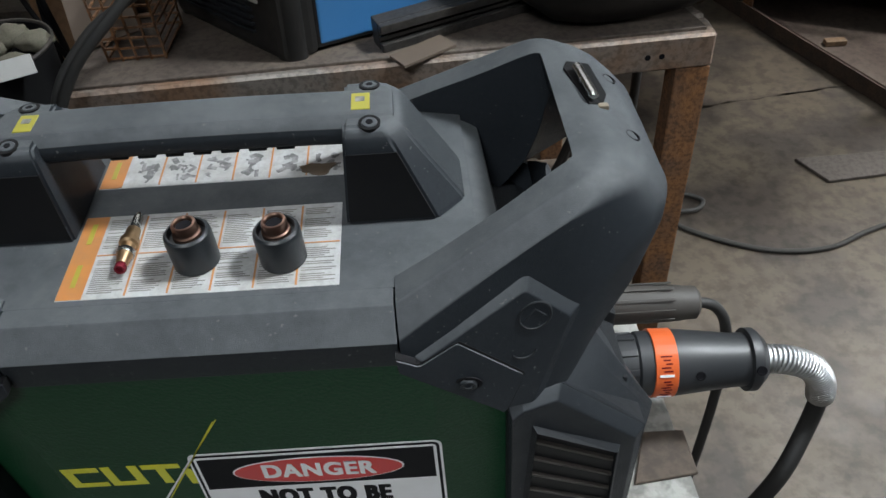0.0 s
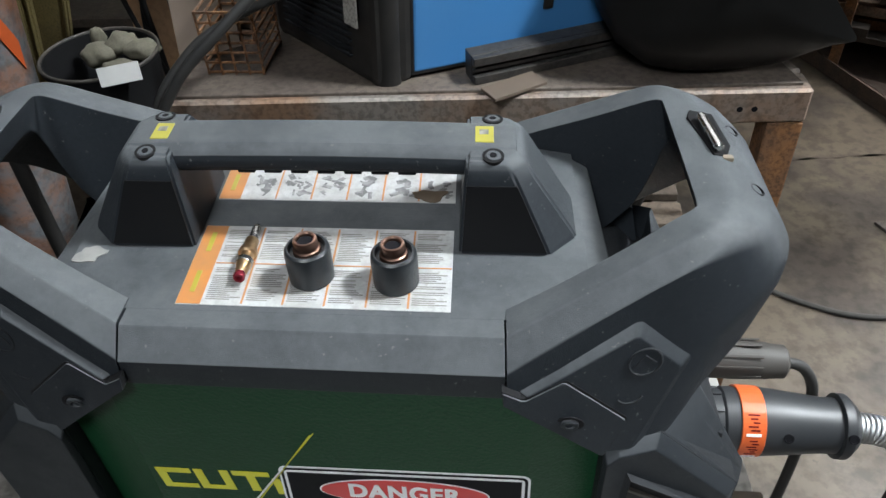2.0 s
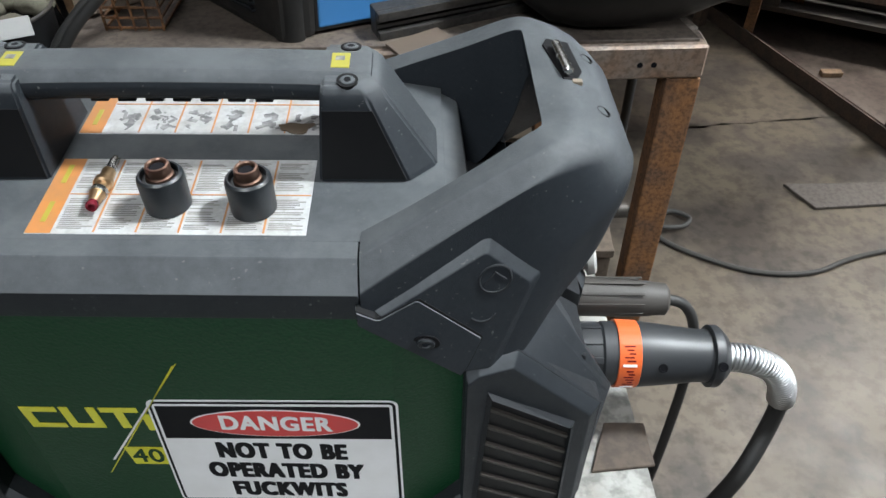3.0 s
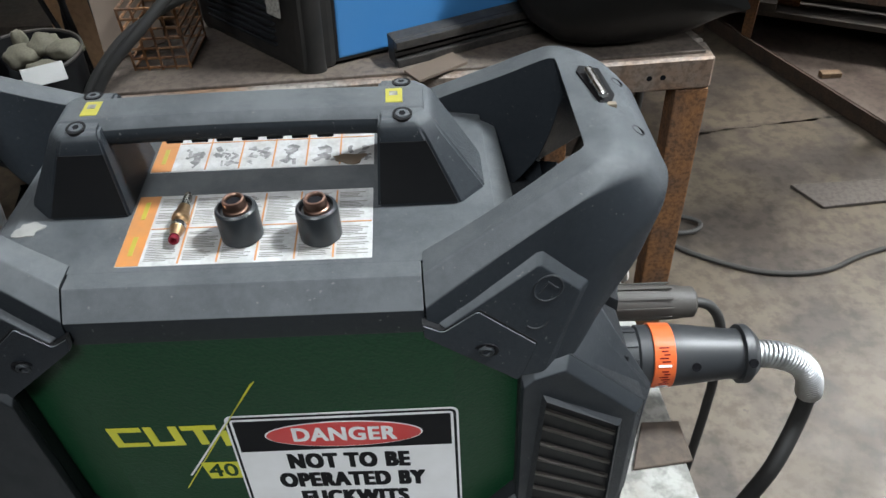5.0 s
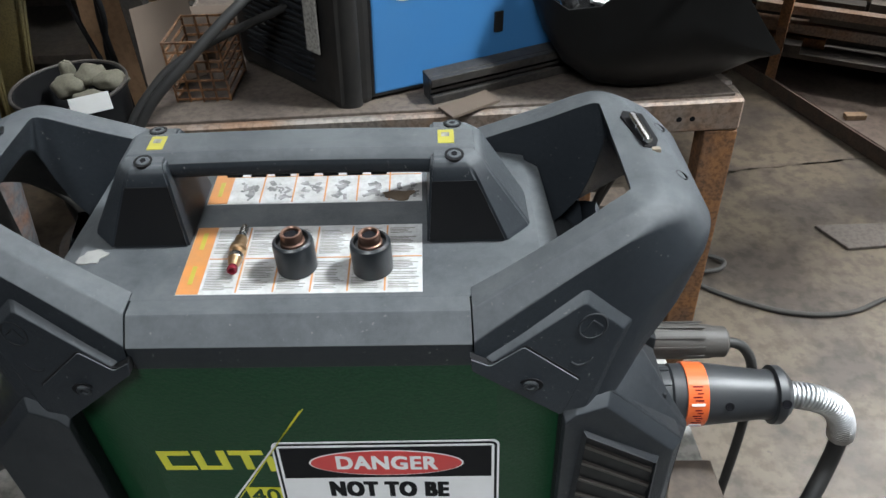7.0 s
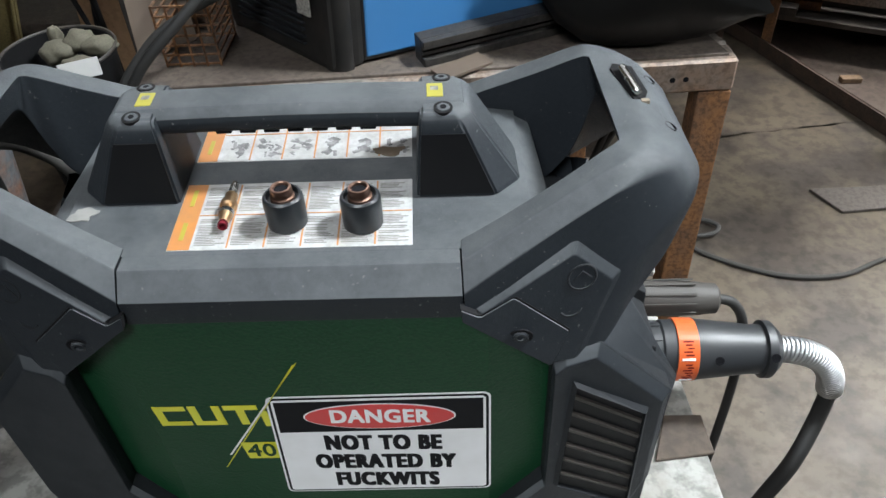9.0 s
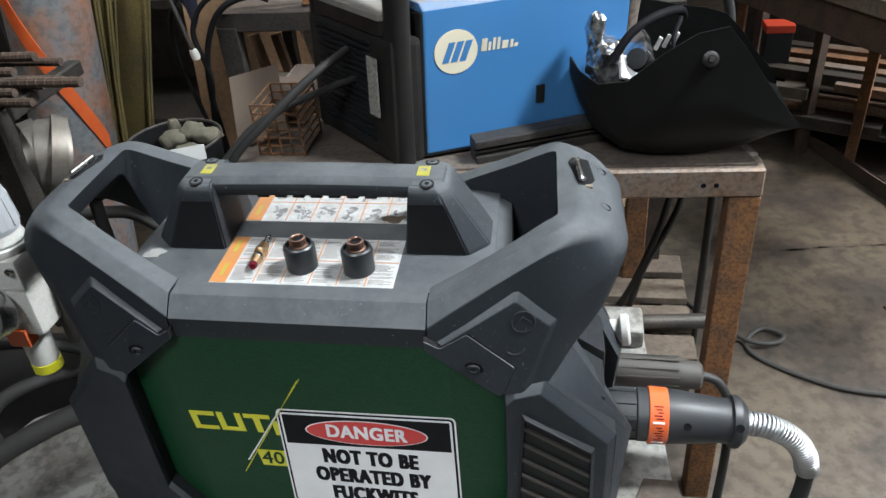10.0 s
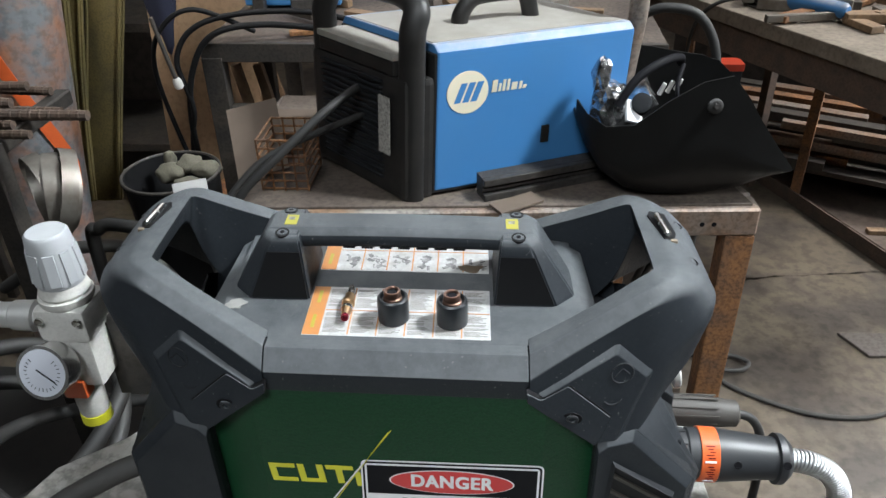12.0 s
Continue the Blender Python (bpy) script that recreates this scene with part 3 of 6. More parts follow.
for s in (1, -1):
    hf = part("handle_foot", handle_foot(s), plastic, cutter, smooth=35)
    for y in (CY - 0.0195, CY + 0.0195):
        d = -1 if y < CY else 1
        # black discs stand in for the shade of recess and socket
        part("recess_shade", lathe((s * 0.104, y, 1.1535), (0, d * 0.12, 1), [(0, 0.0064), (0.0034, 0.0064), (0.0034, 0.0048), (0.0026, 0.0046)], 22), plastic_black, hf)
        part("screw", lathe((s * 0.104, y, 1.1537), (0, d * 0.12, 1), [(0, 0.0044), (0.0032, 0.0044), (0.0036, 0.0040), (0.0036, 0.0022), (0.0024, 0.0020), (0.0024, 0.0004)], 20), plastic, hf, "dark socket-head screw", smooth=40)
        part("socket", lathe((s * 0.104, y, 1.1563), (0, d * 0.12, 1), [(0, 0.0021), (0.0011, 0.0021)], 6), ink_and_shade_black, hf)
    # thin black sheet over each long face of the foot
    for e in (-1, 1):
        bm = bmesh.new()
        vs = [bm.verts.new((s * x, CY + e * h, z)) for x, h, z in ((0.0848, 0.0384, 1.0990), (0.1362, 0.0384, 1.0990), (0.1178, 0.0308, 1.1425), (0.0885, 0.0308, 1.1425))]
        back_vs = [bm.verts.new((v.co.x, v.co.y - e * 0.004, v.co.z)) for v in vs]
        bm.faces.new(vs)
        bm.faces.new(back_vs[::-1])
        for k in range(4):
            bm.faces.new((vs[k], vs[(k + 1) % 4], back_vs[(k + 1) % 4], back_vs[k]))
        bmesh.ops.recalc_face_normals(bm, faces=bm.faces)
        part("foot_face", bm, plastic_black, hf, "smooth black face laid on the handle foot")
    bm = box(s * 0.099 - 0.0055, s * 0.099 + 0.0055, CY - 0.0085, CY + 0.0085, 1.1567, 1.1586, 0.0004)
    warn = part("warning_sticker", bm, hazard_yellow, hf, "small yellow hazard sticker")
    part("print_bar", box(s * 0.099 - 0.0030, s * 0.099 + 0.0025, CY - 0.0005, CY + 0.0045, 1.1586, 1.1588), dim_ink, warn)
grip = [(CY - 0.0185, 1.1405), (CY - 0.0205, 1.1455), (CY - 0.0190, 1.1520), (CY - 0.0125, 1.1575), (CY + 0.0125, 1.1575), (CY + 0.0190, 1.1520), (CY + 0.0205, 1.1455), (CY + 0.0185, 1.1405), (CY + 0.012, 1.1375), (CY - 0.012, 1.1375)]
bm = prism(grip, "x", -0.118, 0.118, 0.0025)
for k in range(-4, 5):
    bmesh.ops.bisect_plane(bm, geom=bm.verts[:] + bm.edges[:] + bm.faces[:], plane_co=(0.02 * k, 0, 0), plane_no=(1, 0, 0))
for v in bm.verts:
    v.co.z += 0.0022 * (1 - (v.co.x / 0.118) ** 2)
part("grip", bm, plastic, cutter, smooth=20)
for k in range(7):
    x = -0.052 + k * 0.0165
    part("finger_rib", box(x, x + 0.011, CY - 0.015, CY + 0.012, 1.1382, 1.1405, 0.001), plastic, cutter)


# printed labels on the deck


def deck_label(y0, y1, pictures):
    lab = part("instruction_label", box(-0.0815, 0.0795, y0, y1, 1.0962, 1.0969, 0.0002), label_paper, cutter, "printed instruction label with orange strip, dusty")
    part("orange_strip", box(-0.0812, -0.0665, y0 + 0.0004, y1 - 0.0004, 1.0968, 1.0971), orange_ink, lab)
    for r in (0, 1):
        yy = y0 + (0.010 + 0.036 * r)
        part("strip_print", box(-0.0755, -0.0725, yy, yy + 0.018, 1.0970, 1.0973), hazard_yellow, lab)
    for k in range(1, 6):
        x = -0.0665 + k * 0.0243
        part("rule", box(x - 0.0006, x + 0.0006, y0 + 0.0015, y1 - 0.0015, 1.0968, 1.0971), orange_ink, lab)
    part("rule", box(-0.066, 0.079, (y0 + y1) / 2 - 0.0004, (y0 + y1) / 2 + 0.0004, 1.0968, 1.09725), orange_ink, lab)
    bm = bmesh.new()
    rnd = random.Random(5 + pictures)
    for c in range(6):
        x = -0.0665 + c * 0.0243 + 0.002
        for h in (0, 1):
            ya, yb = y0 + 0.003 + h * (y1 - y0) / 2, y0 + (h + 1) * (y1 - y0) / 2 - 0.003
            if pictures:
                for k in range(15):
                    px, py = x + rnd.random() * 0.015, ya + rnd.random() * (yb - ya - 0.01)
                    w, d, a = 0.002 + rnd.random() * 0.006, 0.0012 + rnd.random() * 0.003, rnd.random() * 3
                    add_box(bm, -w / 2, w / 2, -d / 2, d / 2, 1.0968, 1.09703 + 0.000012 * k, Matrix.Translation((px + 0.004, py + 0.004, 0)) @ Matrix.Rotation(a, 4, "Z"))
            else:
                y = yb - 0.001
                while y > ya + 0.001:
                    if rnd.random() > 0.1:
                        add_box(bm, x, x + 0.012 + rnd.random() * 0.0085, y - 0.0007, y, 1.0968, 1.09705)
                    y -= 0.00165
    tagged(part("print", bm, dim_ink if pictures else grey_ink, lab), kind="stuff")


grime = material("brown_grime", (0.12, 0.085, 0.055), 0.9, second=(0.2, 0.16, 0.12), scale=60)
smear = material("pale_smear", (0.22, 0.215, 0.205), 0.8, second=(0.16, 0.16, 0.155), scale=90, amount=0.8)
def patch(name, x, y, rx, ry, z, mat, seed):
    """A thin crust of dirt with a ragged edge."""
    pts = []
    for k in range(26):
        a = k * math.tau / 26
        r = 0.75 + 0.45 * noise.noise(Vector((math.cos(a) * 1.7 + seed, math.sin(a) * 1.7, seed)))
        pts.append((x + rx * r * math.cos(a), y + ry * r * math.sin(a)))
    part(name, prism(pts, "z", z - 0.0002, z + 0.0004), mat, cutter)


patch("dirt_crust", 0.062, 0.113, 0.016, 0.008, 1.0972, grime, 3.1)
patch("dust_smear", -0.149, 0.046, 0.012, 0.010, 1.0969, smear, 5.7)
deck_label(0.0065, 0.0775, 0)
deck_label(0.1055, 0.1765, 1)

# side graphics: slanted yellow shapes and a badge
def flat(poly, y, mat, parent, name):
    return part(name, prism(poly, "y", y - 0.0004, y, 0), mat, parent)


GY = YF + 0.0055
def skewed(x0, x1, z0, z1, k=-0.10):
    return [(x0 + k * (z0 - 0.955), z0), (x1 + k * (z0 - 0.955), z0), (x1 + k * (z1 - 0.955), z1), (x0 + k * (z1 - 0.955), z1)]


for x0, x1, z0, z1 in ((-0.1190, -0.0955, 0.9680, 0.9730), (-0.1190, -0.1130, 0.9551, 0.9679), (-0.1190, -0.0955, 0.9505, 0.9550),
                       (-0.0930, -0.0870, 0.9551, 0.9730), (-0.0930, -0.0695, 0.9505, 0.9550), (-0.0755, -0.0695, 0.9551, 0.9730),
                       (-0.0670, -0.0420, 0.9680, 0.9730), (-0.0585, -0.0525, 0.9505, 0.9679), (-0.0415, -0.0360, 0.9480, 0.9660)):
    flat(skewed(x0, x1, z0, z1), GY, yellow_ink, front_panel, "logo_shape")
flat([(-0.0620, 0.9060), (-0.028, 0.9060), (-0.028, 0.9270), (-0.0650, 0.9270)], GY, yellow_ink, front_panel, "badge")
letters("lettering", "40", 0.0230, Matrix.Translation((-0.0490, GY - 0.0007, 0.9165)) @ Matrix.Rotation(radians(90), 4, "X"), green_paint, front_panel, 0.0003, 0.95, 0.0002)
for (xa, za), (xb, zb), w, m in (((-0.0830, 0.8950), (-0.0090, 1.0180), 0.0007, yellow_ink), ((-0.0560, 0.9420), (-0.0065, 1.0200), 0.0005, yellow_ink), ((-0.0765, 0.9120), (-0.0330, 0.9800), 0.0013, white_vinyl)):
    flat([(xa, za), (xa + w * 1.3, za), (xb + w * 1.3, zb), (xb, zb)], GY - 0.0006, m, front_panel, "slash")

# danger sign, its own sticker on the panel
sign = thing("danger_sign", (0.046, GY - 0.001, 0.92), "white danger sign sticker with red oval on the green panel", "sign")
def on_sign(u, v):
    """u, v from 0 to 1 over the sign, from its lower left."""
    x = (-0.0385 + 0.004 * v) + u * (0.166 - 0.0035 * v)
    return (x, 0.857 + 0.1255 * v + 0.002 * u)


def sign_rect(name, u0, u1, v0, v1, mat, lift):
    poly = [on_sign(u0, v0), on_sign(u1, v0), on_sign(u1, v1), on_sign(u0, v1)]
    return part(name, prism(poly, "y", GY - lift - 0.0004, GY - lift, 0), mat, sign)


def rounded_rect(name, e, r, mat, lift):
    """A rounded rectangle set in from the sign's edge by e, in metres."""
    w, h = 0.1640, 0.1255
    pts = []
    for cx, cy, a0 in ((w - e - r, h - e - r, 0), (e + r, h - e - r, 90), (e + r, e + r, 180), (w - e - r, e + r, 270)):
        pts += [on_sign((cx + r * math.cos(radians(a0 + k * 15))) / w, (cy + r * math.sin(radians(a0 + k * 15))) / h) for k in range(7)]
    return part(name, prism(pts, "y", GY - lift - 0.0004, GY - lift), mat, sign)


rounded_rect("backing", 0.0, 0.0055, white_vinyl, 0.0002)
rounded_rect("border", 0.0016, 0.0045, ink_and_shade_black, 0.0005)
rounded_rect("inner_field", 0.0036, 0.0030, white_vinyl, 0.0008)
sign_rect("header", 0.034, 0.966, 0.665, 0.955, ink_and_shade_black, 0.0011)
oc = on_sign(0.5, 0.81)
for nm, rx, rz, mt, lift in (("oval_rim", 0.0560, 0.0150, white_vinyl, 0.0014), ("oval", 0.0548, 0.0141, red_ink, 0.0017)):
    part(nm, prism([(oc[0] + rx * math.cos(a), oc[1] + rz * math.sin(a)) for a in np.linspace(0, math.tau, 48, endpoint=False)], "y", GY - lift - 0.0004, GY - lift), mt, sign)
def sign_text(text, v, size, mat, bold, stretch, lift):
    x, z = on_sign(0.5, v)
    letters("lettering", text, size, Matrix.Translation((x, GY - lift, z)) @ Matrix.Rotation(0.012, 4, "Y") @ Matrix.Rotation(radians(90), 4, "X"), mat, sign, bold, stretch, 0.0002)


sign_text("DANGER", 0.81, 0.0215, white_vinyl, 0.0007, 0.80, 0.0023)
for text, v, k in (("NOT TO BE", 0.535, 1.0), ("OPERATED BY", 0.335, 1.0), ("FUCKWITS", 0.135, 1.0)):
    sign_text(text, v, 0.0255, ink_and_shade_black, 0.0013, 0.585 * k, 0.0013)

# ---- consumables on the deck ----
DECK = 1.0972


def cup(x, y):
    c = thing("plasma_cup", (x, y, DECK), "black plasma torch cup with a copper nozzle standing on the label", "torch cup", "torch cups on the deck")
    part("shell", lathe((x, y, DECK), (0, 0, 1), [(0, 0.0125), (0.0008, 0.0134), (0.0200, 0.0136), (0.0228, 0.0130), (0.0240, 0.0118), (0.0240, 0.0108), (0.0205, 0.0100), (0.0200, 0.0060)], 44), cup_black, c, smooth=30)
    part("nozzle", lathe((x, y, DECK + 0.0195), (0, 0, 1), [(0, 0.0082), (0.0035, 0.0080), (0.0040, 0.0070), (0.0050, 0.0066), (0.0056, 0.0072), (0.0090, 0.0072), (0.0104, 0.0066), (0.0106, 0.0056), (0.0098, 0.0050), (0.0040, 0.0046), (0.0030, 0.0010)], 36), copper, c, "worn copper nozzle with an open bore", smooth=30)
    # black plugs put the dark of the bore and vent holes into colour
    part("bore", lathe((x, y, DECK + 0.0236), (0, 0, 1), [(0, 0.0044), (0.0042, 0.0047)], 20), ink_and_shade_black, c)
    for a in (-1.9, -1.0):
        part("vent_hole", lathe((x + 0.0128 * math.cos(a), y + 0.0128 * math.sin(a), DECK + 0.017), (math.cos(a), math.sin(a), 0), [(0, 0.0008), (0.0003, 0.0008)], 10), ink_and_shade_black, c)
    return c


cup(-0.0055, 0.0322)
cup(0.0455, 0.0298)
elec_a, elec_b = Vector((-0.0468, 0.0225, DECK + 0.0058)), Vector((-0.0490, 0.0735, DECK + 0.0042))
ed = (elec_b - elec_a)
electrode = thing("electrode", (elec_a.x, elec_a.y, DECK), "brass plasma electrode with a red tip lying on label", "electrode")
part("barrel", lathe(elec_a, ed, [(0.0042, 0.0031), (0.006, 0.0034), (0.010, 0.0040), (0.013, 0.0048), (0.016, 0.0048), (0.017, 0.0040), (0.021, 0.0042), (0.022, 0.0057), (0.0255, 0.0057), (0.0265, 0.0042), (0.035, 0.0042), (0.036, 0.0034)], 20), brass, electrode, smooth=40)
part("tip", lathe(elec_a, ed, [(0.003, 0.0010), (0, 0.0022), (0, 0.0032), (0.0010, 0.0036), (0.0030, 0.0034), (0.0045, 0.0031)], 20), red_anodised, electrode, "dark red tip", smooth=40)
part("collar", lathe(elec_a, ed, [(0.0125, 0.0049), (0.0130, 0.0052), (0.0160, 0.0052), (0.0165, 0.0049)], 20), steel, electrode, "bright steel collar", smooth=40)
part("stem", lathe(elec_a, ed, [(0.036, 0.0030), (0.046, 0.0030), (0.050, 0.0022)], 16), steel, electrode, "pale steel stem", smooth=40)

torch_plastic = material("torch_plug_plastic", (0.022, 0.024, 0.027), 0.46, second=(0.03, 0.031, 0.033), scale=20, rough_var=0.08, spec=0.5)
# ---- torch and earth plugs on the end of the cutter ----
TY, TZ = 0.124, 0.852
torch = thing("torch_plug", (0.262, TY, TZ), "dark grey torch plug with orange band and spring sleeve", "torch plug")
part("collar", lathe((0.262, TY, TZ), (1, 0, 0), [(0, 0.0265), (0.030, 0.0265), (0.032, 0.0285), (0.045, 0.0285)], 40), torch_plastic, torch, smooth=40)
for k in range(10):
    a = k * math.tau / 10
    part("collar_rib", box(-0.014, 0.014, -0.003, 0.003, -0.0012, 0.0012, 0.0008, Matrix.Translation((0.278, TY + 0.0268 * math.cos(a), TZ + 0.0268 * math.sin(a))) @ Matrix.Rotation(a - math.pi / 2, 4, "X")), torch_plastic, torch)
sleeve = part("sleeve", lathe((0.305, TY, TZ), (1, 0, -0.03), [(0, 0.0288), (0.004, 0.0296), (0.022, 0.0292), (0.034, 0.0280), (0.050, 0.0262), (0.072, 0.0238), (0.086, 0.0236)], 44), torch_plastic, torch, smooth=40)
part("band", lathe((0.3045, TY, TZ), (1, 0, -0.03), [(0, 0.0299), (0.0005, 0.0303), (0.019, 0.0301), (0.0195, 0.0296)], 44), orange_band, torch, "orange printed band")
for a in (1.05, 1.95):
    bm = bmesh.new()
    add_box(bm, -0.006, 0.006, -0.0011, 0.0011, -0.0003, 0.0003, Matrix.Translation((0.314, TY - 0.0305 * math.sin(a), TZ + 0.0305 * math.cos(a))) @ Matrix.Rotation(a, 4, "X"))
    part("band_print", bm, white_vinyl, torch)
bm = bmesh.new()
for k in range(22):
    a = 0.5 + k * 0.105
    if abs(a - 1.05) > 0.08 and abs(a - 1.95) > 0.08:
        add_box(bm, -0.0045 + 0.002 * (k % 3), 0.0050 - 0.0015 * (k % 2), -0.0006, 0.0006, -0.0002, 0.0002, Matrix.Translation((0.314, TY - 0.0303 * math.sin(a), TZ + 0.0303 * math.cos(a))) @ Matrix.Rotation(a, 4, "X"))
tagged(part("band_text", bm, red_anodised, torch), kind="stuff")
part("rim", lathe((0.388, TY, TZ - 0.0025), (1, 0, -0.05), [(0, 0.0262), (0.001, 0.0278), (0.008, 0.0278), (0.010, 0.0262), (0.016, 0.0200), (0.017, 0.012)], 40), torch_plastic, torch, smooth=40)
# no holes are cut: black discs give their shade
for x, r, a in ((0.343, 0.0282, -1.12), (0.394, 0.0290, -1.05)):
    n = Vector((0.0, math.sin(a), math.cos(a)))
    part("screw_hole", lathe(Vector((x, TY, TZ - 0.0012)) + n * (r - 0.001), n, [(0, 0.0042), (0.0016, 0.0042), (0.0016, 0.003), (0.0012, 0.0028)], 16), ink_and_shade_black, torch)
LEAD = [(0.400, TY, TZ - 0.003), (0.428, TY + 0.001, TZ - 0.008), (0.456, TY + 0.005, TZ - 0.027), (0.474, TY + 0.009, TZ - 0.055), (0.481, TY + 0.011, TZ - 0.080), (0.478, TY + 0.005, TZ - 0.125), (0.455, TY - 0.02, TZ - 0.17), (0.43, TY - 0.03, TZ - 0.24), (0.40, TY - 0.05, TZ - 0.33), (0.38, TY - 0.10, 0.40), (0.40, TY - 0.2, 0.15), (0.45, TY - 0.35, 0.014), (0.7, TY - 0.6, 0.014)]
part("lead", tube(LEAD, 0.0088, 14, 10), rubber, torch, "thick black rubber lead", smooth=60)
# coil spring over the first stretch of the lead
path = smooth_path(LEAD[:5], 16)
bm = bmesh.new()
turns, seg = 32, 14
pts = []
total = len(path) - 1
for i in range(turns * seg + 1):
    f = i / (turns * seg) * total
    k = min(int(f), total - 1)
    p = path[k].lerp(path[k + 1], f - k)
    d = (path[k + 1] - path[k]).normalized()
    u = d.cross(Vector((0, 1, 0))).normalized()
    w = u.cross(d)
    a = i / seg * math.tau
    pts.append(p + 0.0116 * (math.cos(a) * u + math.sin(a) * w))
add_tube(bm, pts, 0.0018, 6, 1)
part("spring", bm, zinc, torch, "bright coil spring sleeve", smooth=60)

EY, EZ = 0.202, 0.843
earth = thing("earth_plug", (0.262, EY, EZ), "brown-grey plastic earth lead plug with moulded ribs", "lead plug")
part("sleeve", lathe((0.262, EY, EZ), (1, 0, -0.03), [(0, 0.0185), (0.012, 0.0190), (0.060, 0.0188), (0.090, 0.0175), (0.094, 0.0165), (0.106, 0.0160), (0.109, 0.0125)], 28), material("brown_grey_plastic", (0.052, 0.047, 0.042), 0.6, second=(0.038, 0.034, 0.031), scale=20), earth, smooth=40)
for k in range(10):
    a = k * math.tau / 10
    part("rib", box(0.275, 0.345, -0.0016, 0.0016, 0.0176, 0.0192, 0.0005, Matrix.Translation((0, EY, EZ)) @ Matrix.Rotation(a, 4, "X")), bpy.data.materials["brown_grey_plastic"], earth)
part("cable", tube([(0.368, EY, EZ - 0.003), (0.39, EY, EZ - 0.012), (0.405, EY - 0.004, EZ - 0.045), (0.410, EY - 0.01, EZ - 0.12), (0.405, EY - 0.02, EZ - 0.25), (0.395, EY - 0.03, 0.4), (0.40, EY - 0.05, 0.15), (0.45, EY, 0.01), (0.6, EY + 0.2, 0.01)], 0.0055, 10, 8), rubber, earth, smooth=60)
knob_ob = thing("switch_knob", (0.285, 0.165, 0.925), "cream plastic dial on the end of the cutter", "dial")
part("dial", lathe((0.2580, 0.165, 0.930), (1, 0, 0.15), [(0, 0.012), (0.016, 0.012), (0.018, 0.017), (0.024, 0.017), (0.026, 0.015)], 28), cream_plastic, knob_ob, smooth=40)

# ---- bench under the cutter ----
bench = thing("bench", (-0.2, 0.1, 0), "white-painted steel bench with worn dirty top", "bench")
part("top", prism([(-0.66, -0.42), (0.372, -0.42), (0.318, 0.385), (-0.26, 0.385), (-0.395, 0.185), (-0.462, 0.130)], "z", 0.735, 0.772, 0.004), bench_paint, bench, smooth=40)
for x, y in ((-0.53, -0.37), (0.29, -0.37), (-0.23, 0.33), (0.26, 0.33)):
    part("leg", box(x - 0.025, x + 0.025, y - 0.025, y + 0.025, 0, 0.735, 0.003), dark_steel, bench)

# thin brown patch paints the shadow band on the bench top
shade_patch = thing("bench_shade_patch", (0.30, 0.10, 0.772), "flat brown patch standing in for shadow on the white bench", "wood strip")
part("strip", prism([(0.305, 0.103), (0.342, 0.103), (0.345, 0.058), (0.287, 0.051)], "z", 0.7722, 0.776, 0.001, 1), material("brown_bench_shade", (0.085, 0.062, 0.046), 0.75, second=(0.05, 0.037, 0.029), scale=25, amount=0.7, grain=0.3, grain_scale=90), shade_patch)

# ---- steel table behind ----
TT = 0.836
table = thing("steel_table", (0.0, 1.1, 0), "rusty square-tube steel table with a dusty plate top", "table")
A, B = Vector((0.535, 0.715, 0)), Vector((-0.42, 0.663, 0))
Cc, D = Vector((0.40, 1.24, 0)), Vector((-0.46, 1.24, 0))
for p, q in ((A, B), (Cc, D)):
    o = Vector((0, 0.026 if p is A else -0.026, TT - 0.0275))
    part("rail", bar(p + o, q + o, 0.052, 0.055, 0.004), mill_steel, table)
for p, q in ((A, Cc), (B, D)):
    o = Vector((-0.026 if p is A else 0.026, 0.0, TT - 0.0275))
    part("rail", bar(p + o + Vector((0, 0.052, 0)), q + o - Vector((0, 0.052, 0)), 0.052, 0.055, 0.004), mill_steel, table)
part("plate", prism([(A.x - 0.012, A.y + 0.012), (Cc.x - 0.012, Cc.y - 0.01), (D.x + 0.01, D.y - 0.01), (B.x + 0.012, B.y + 0.012)], "z", TT - 0.001, TT + 0.005, 0.001, 1), table_plate, table)
for p, dx, dy in ((A, -0.026, 0.026), (B, 0.026, 0.026), (Cc, -0.026, -0.026), (D, 0.026, -0.026)):
    part("leg", box(p.x + dx - 0.026, p.x + dx + 0.026, p.y + dy - 0.026, p.y + dy + 0.026, 0, TT - 0.056, 0.003), rusty, table, "rust-brown square tube leg")
# shade of the bolt holes painted as black discs on the rail
for x in (0.437, 0.458):
    yf = A.y + (B.y - A.y) * (A.x - x) / (A.x - B.x)
    part("bolt_hole", lathe((x, yf + 0.004, TT - 0.030), (0, -1, 0), [(0, 0.0045), (0.0045, 0.0045)], 14), ink_and_shade_black, table)
TOP = TT + 0.005

# ---- blue welding power source on the table ----
md = Vector((0.9225, 0.386, 0))
mn = Vector((-0.72, 0.69, 0))
M0 = Vector((-0.046, 0.727, TOP))
MM = Matrix((( md.x, mn.x, 0, M0.x), (md.y, mn.y, 0, M0.y), (0, 0, 1, M0.z), (0, 0, 0, 1)))
welder = thing("welding_power_source", M0, "blue welding power source with black tube handles on a table", "welder")


def local(bm):
    for v in bm.verts:
        v.co.x += 0.05 * v.co.z
    bm.transform(MM)
    return bm


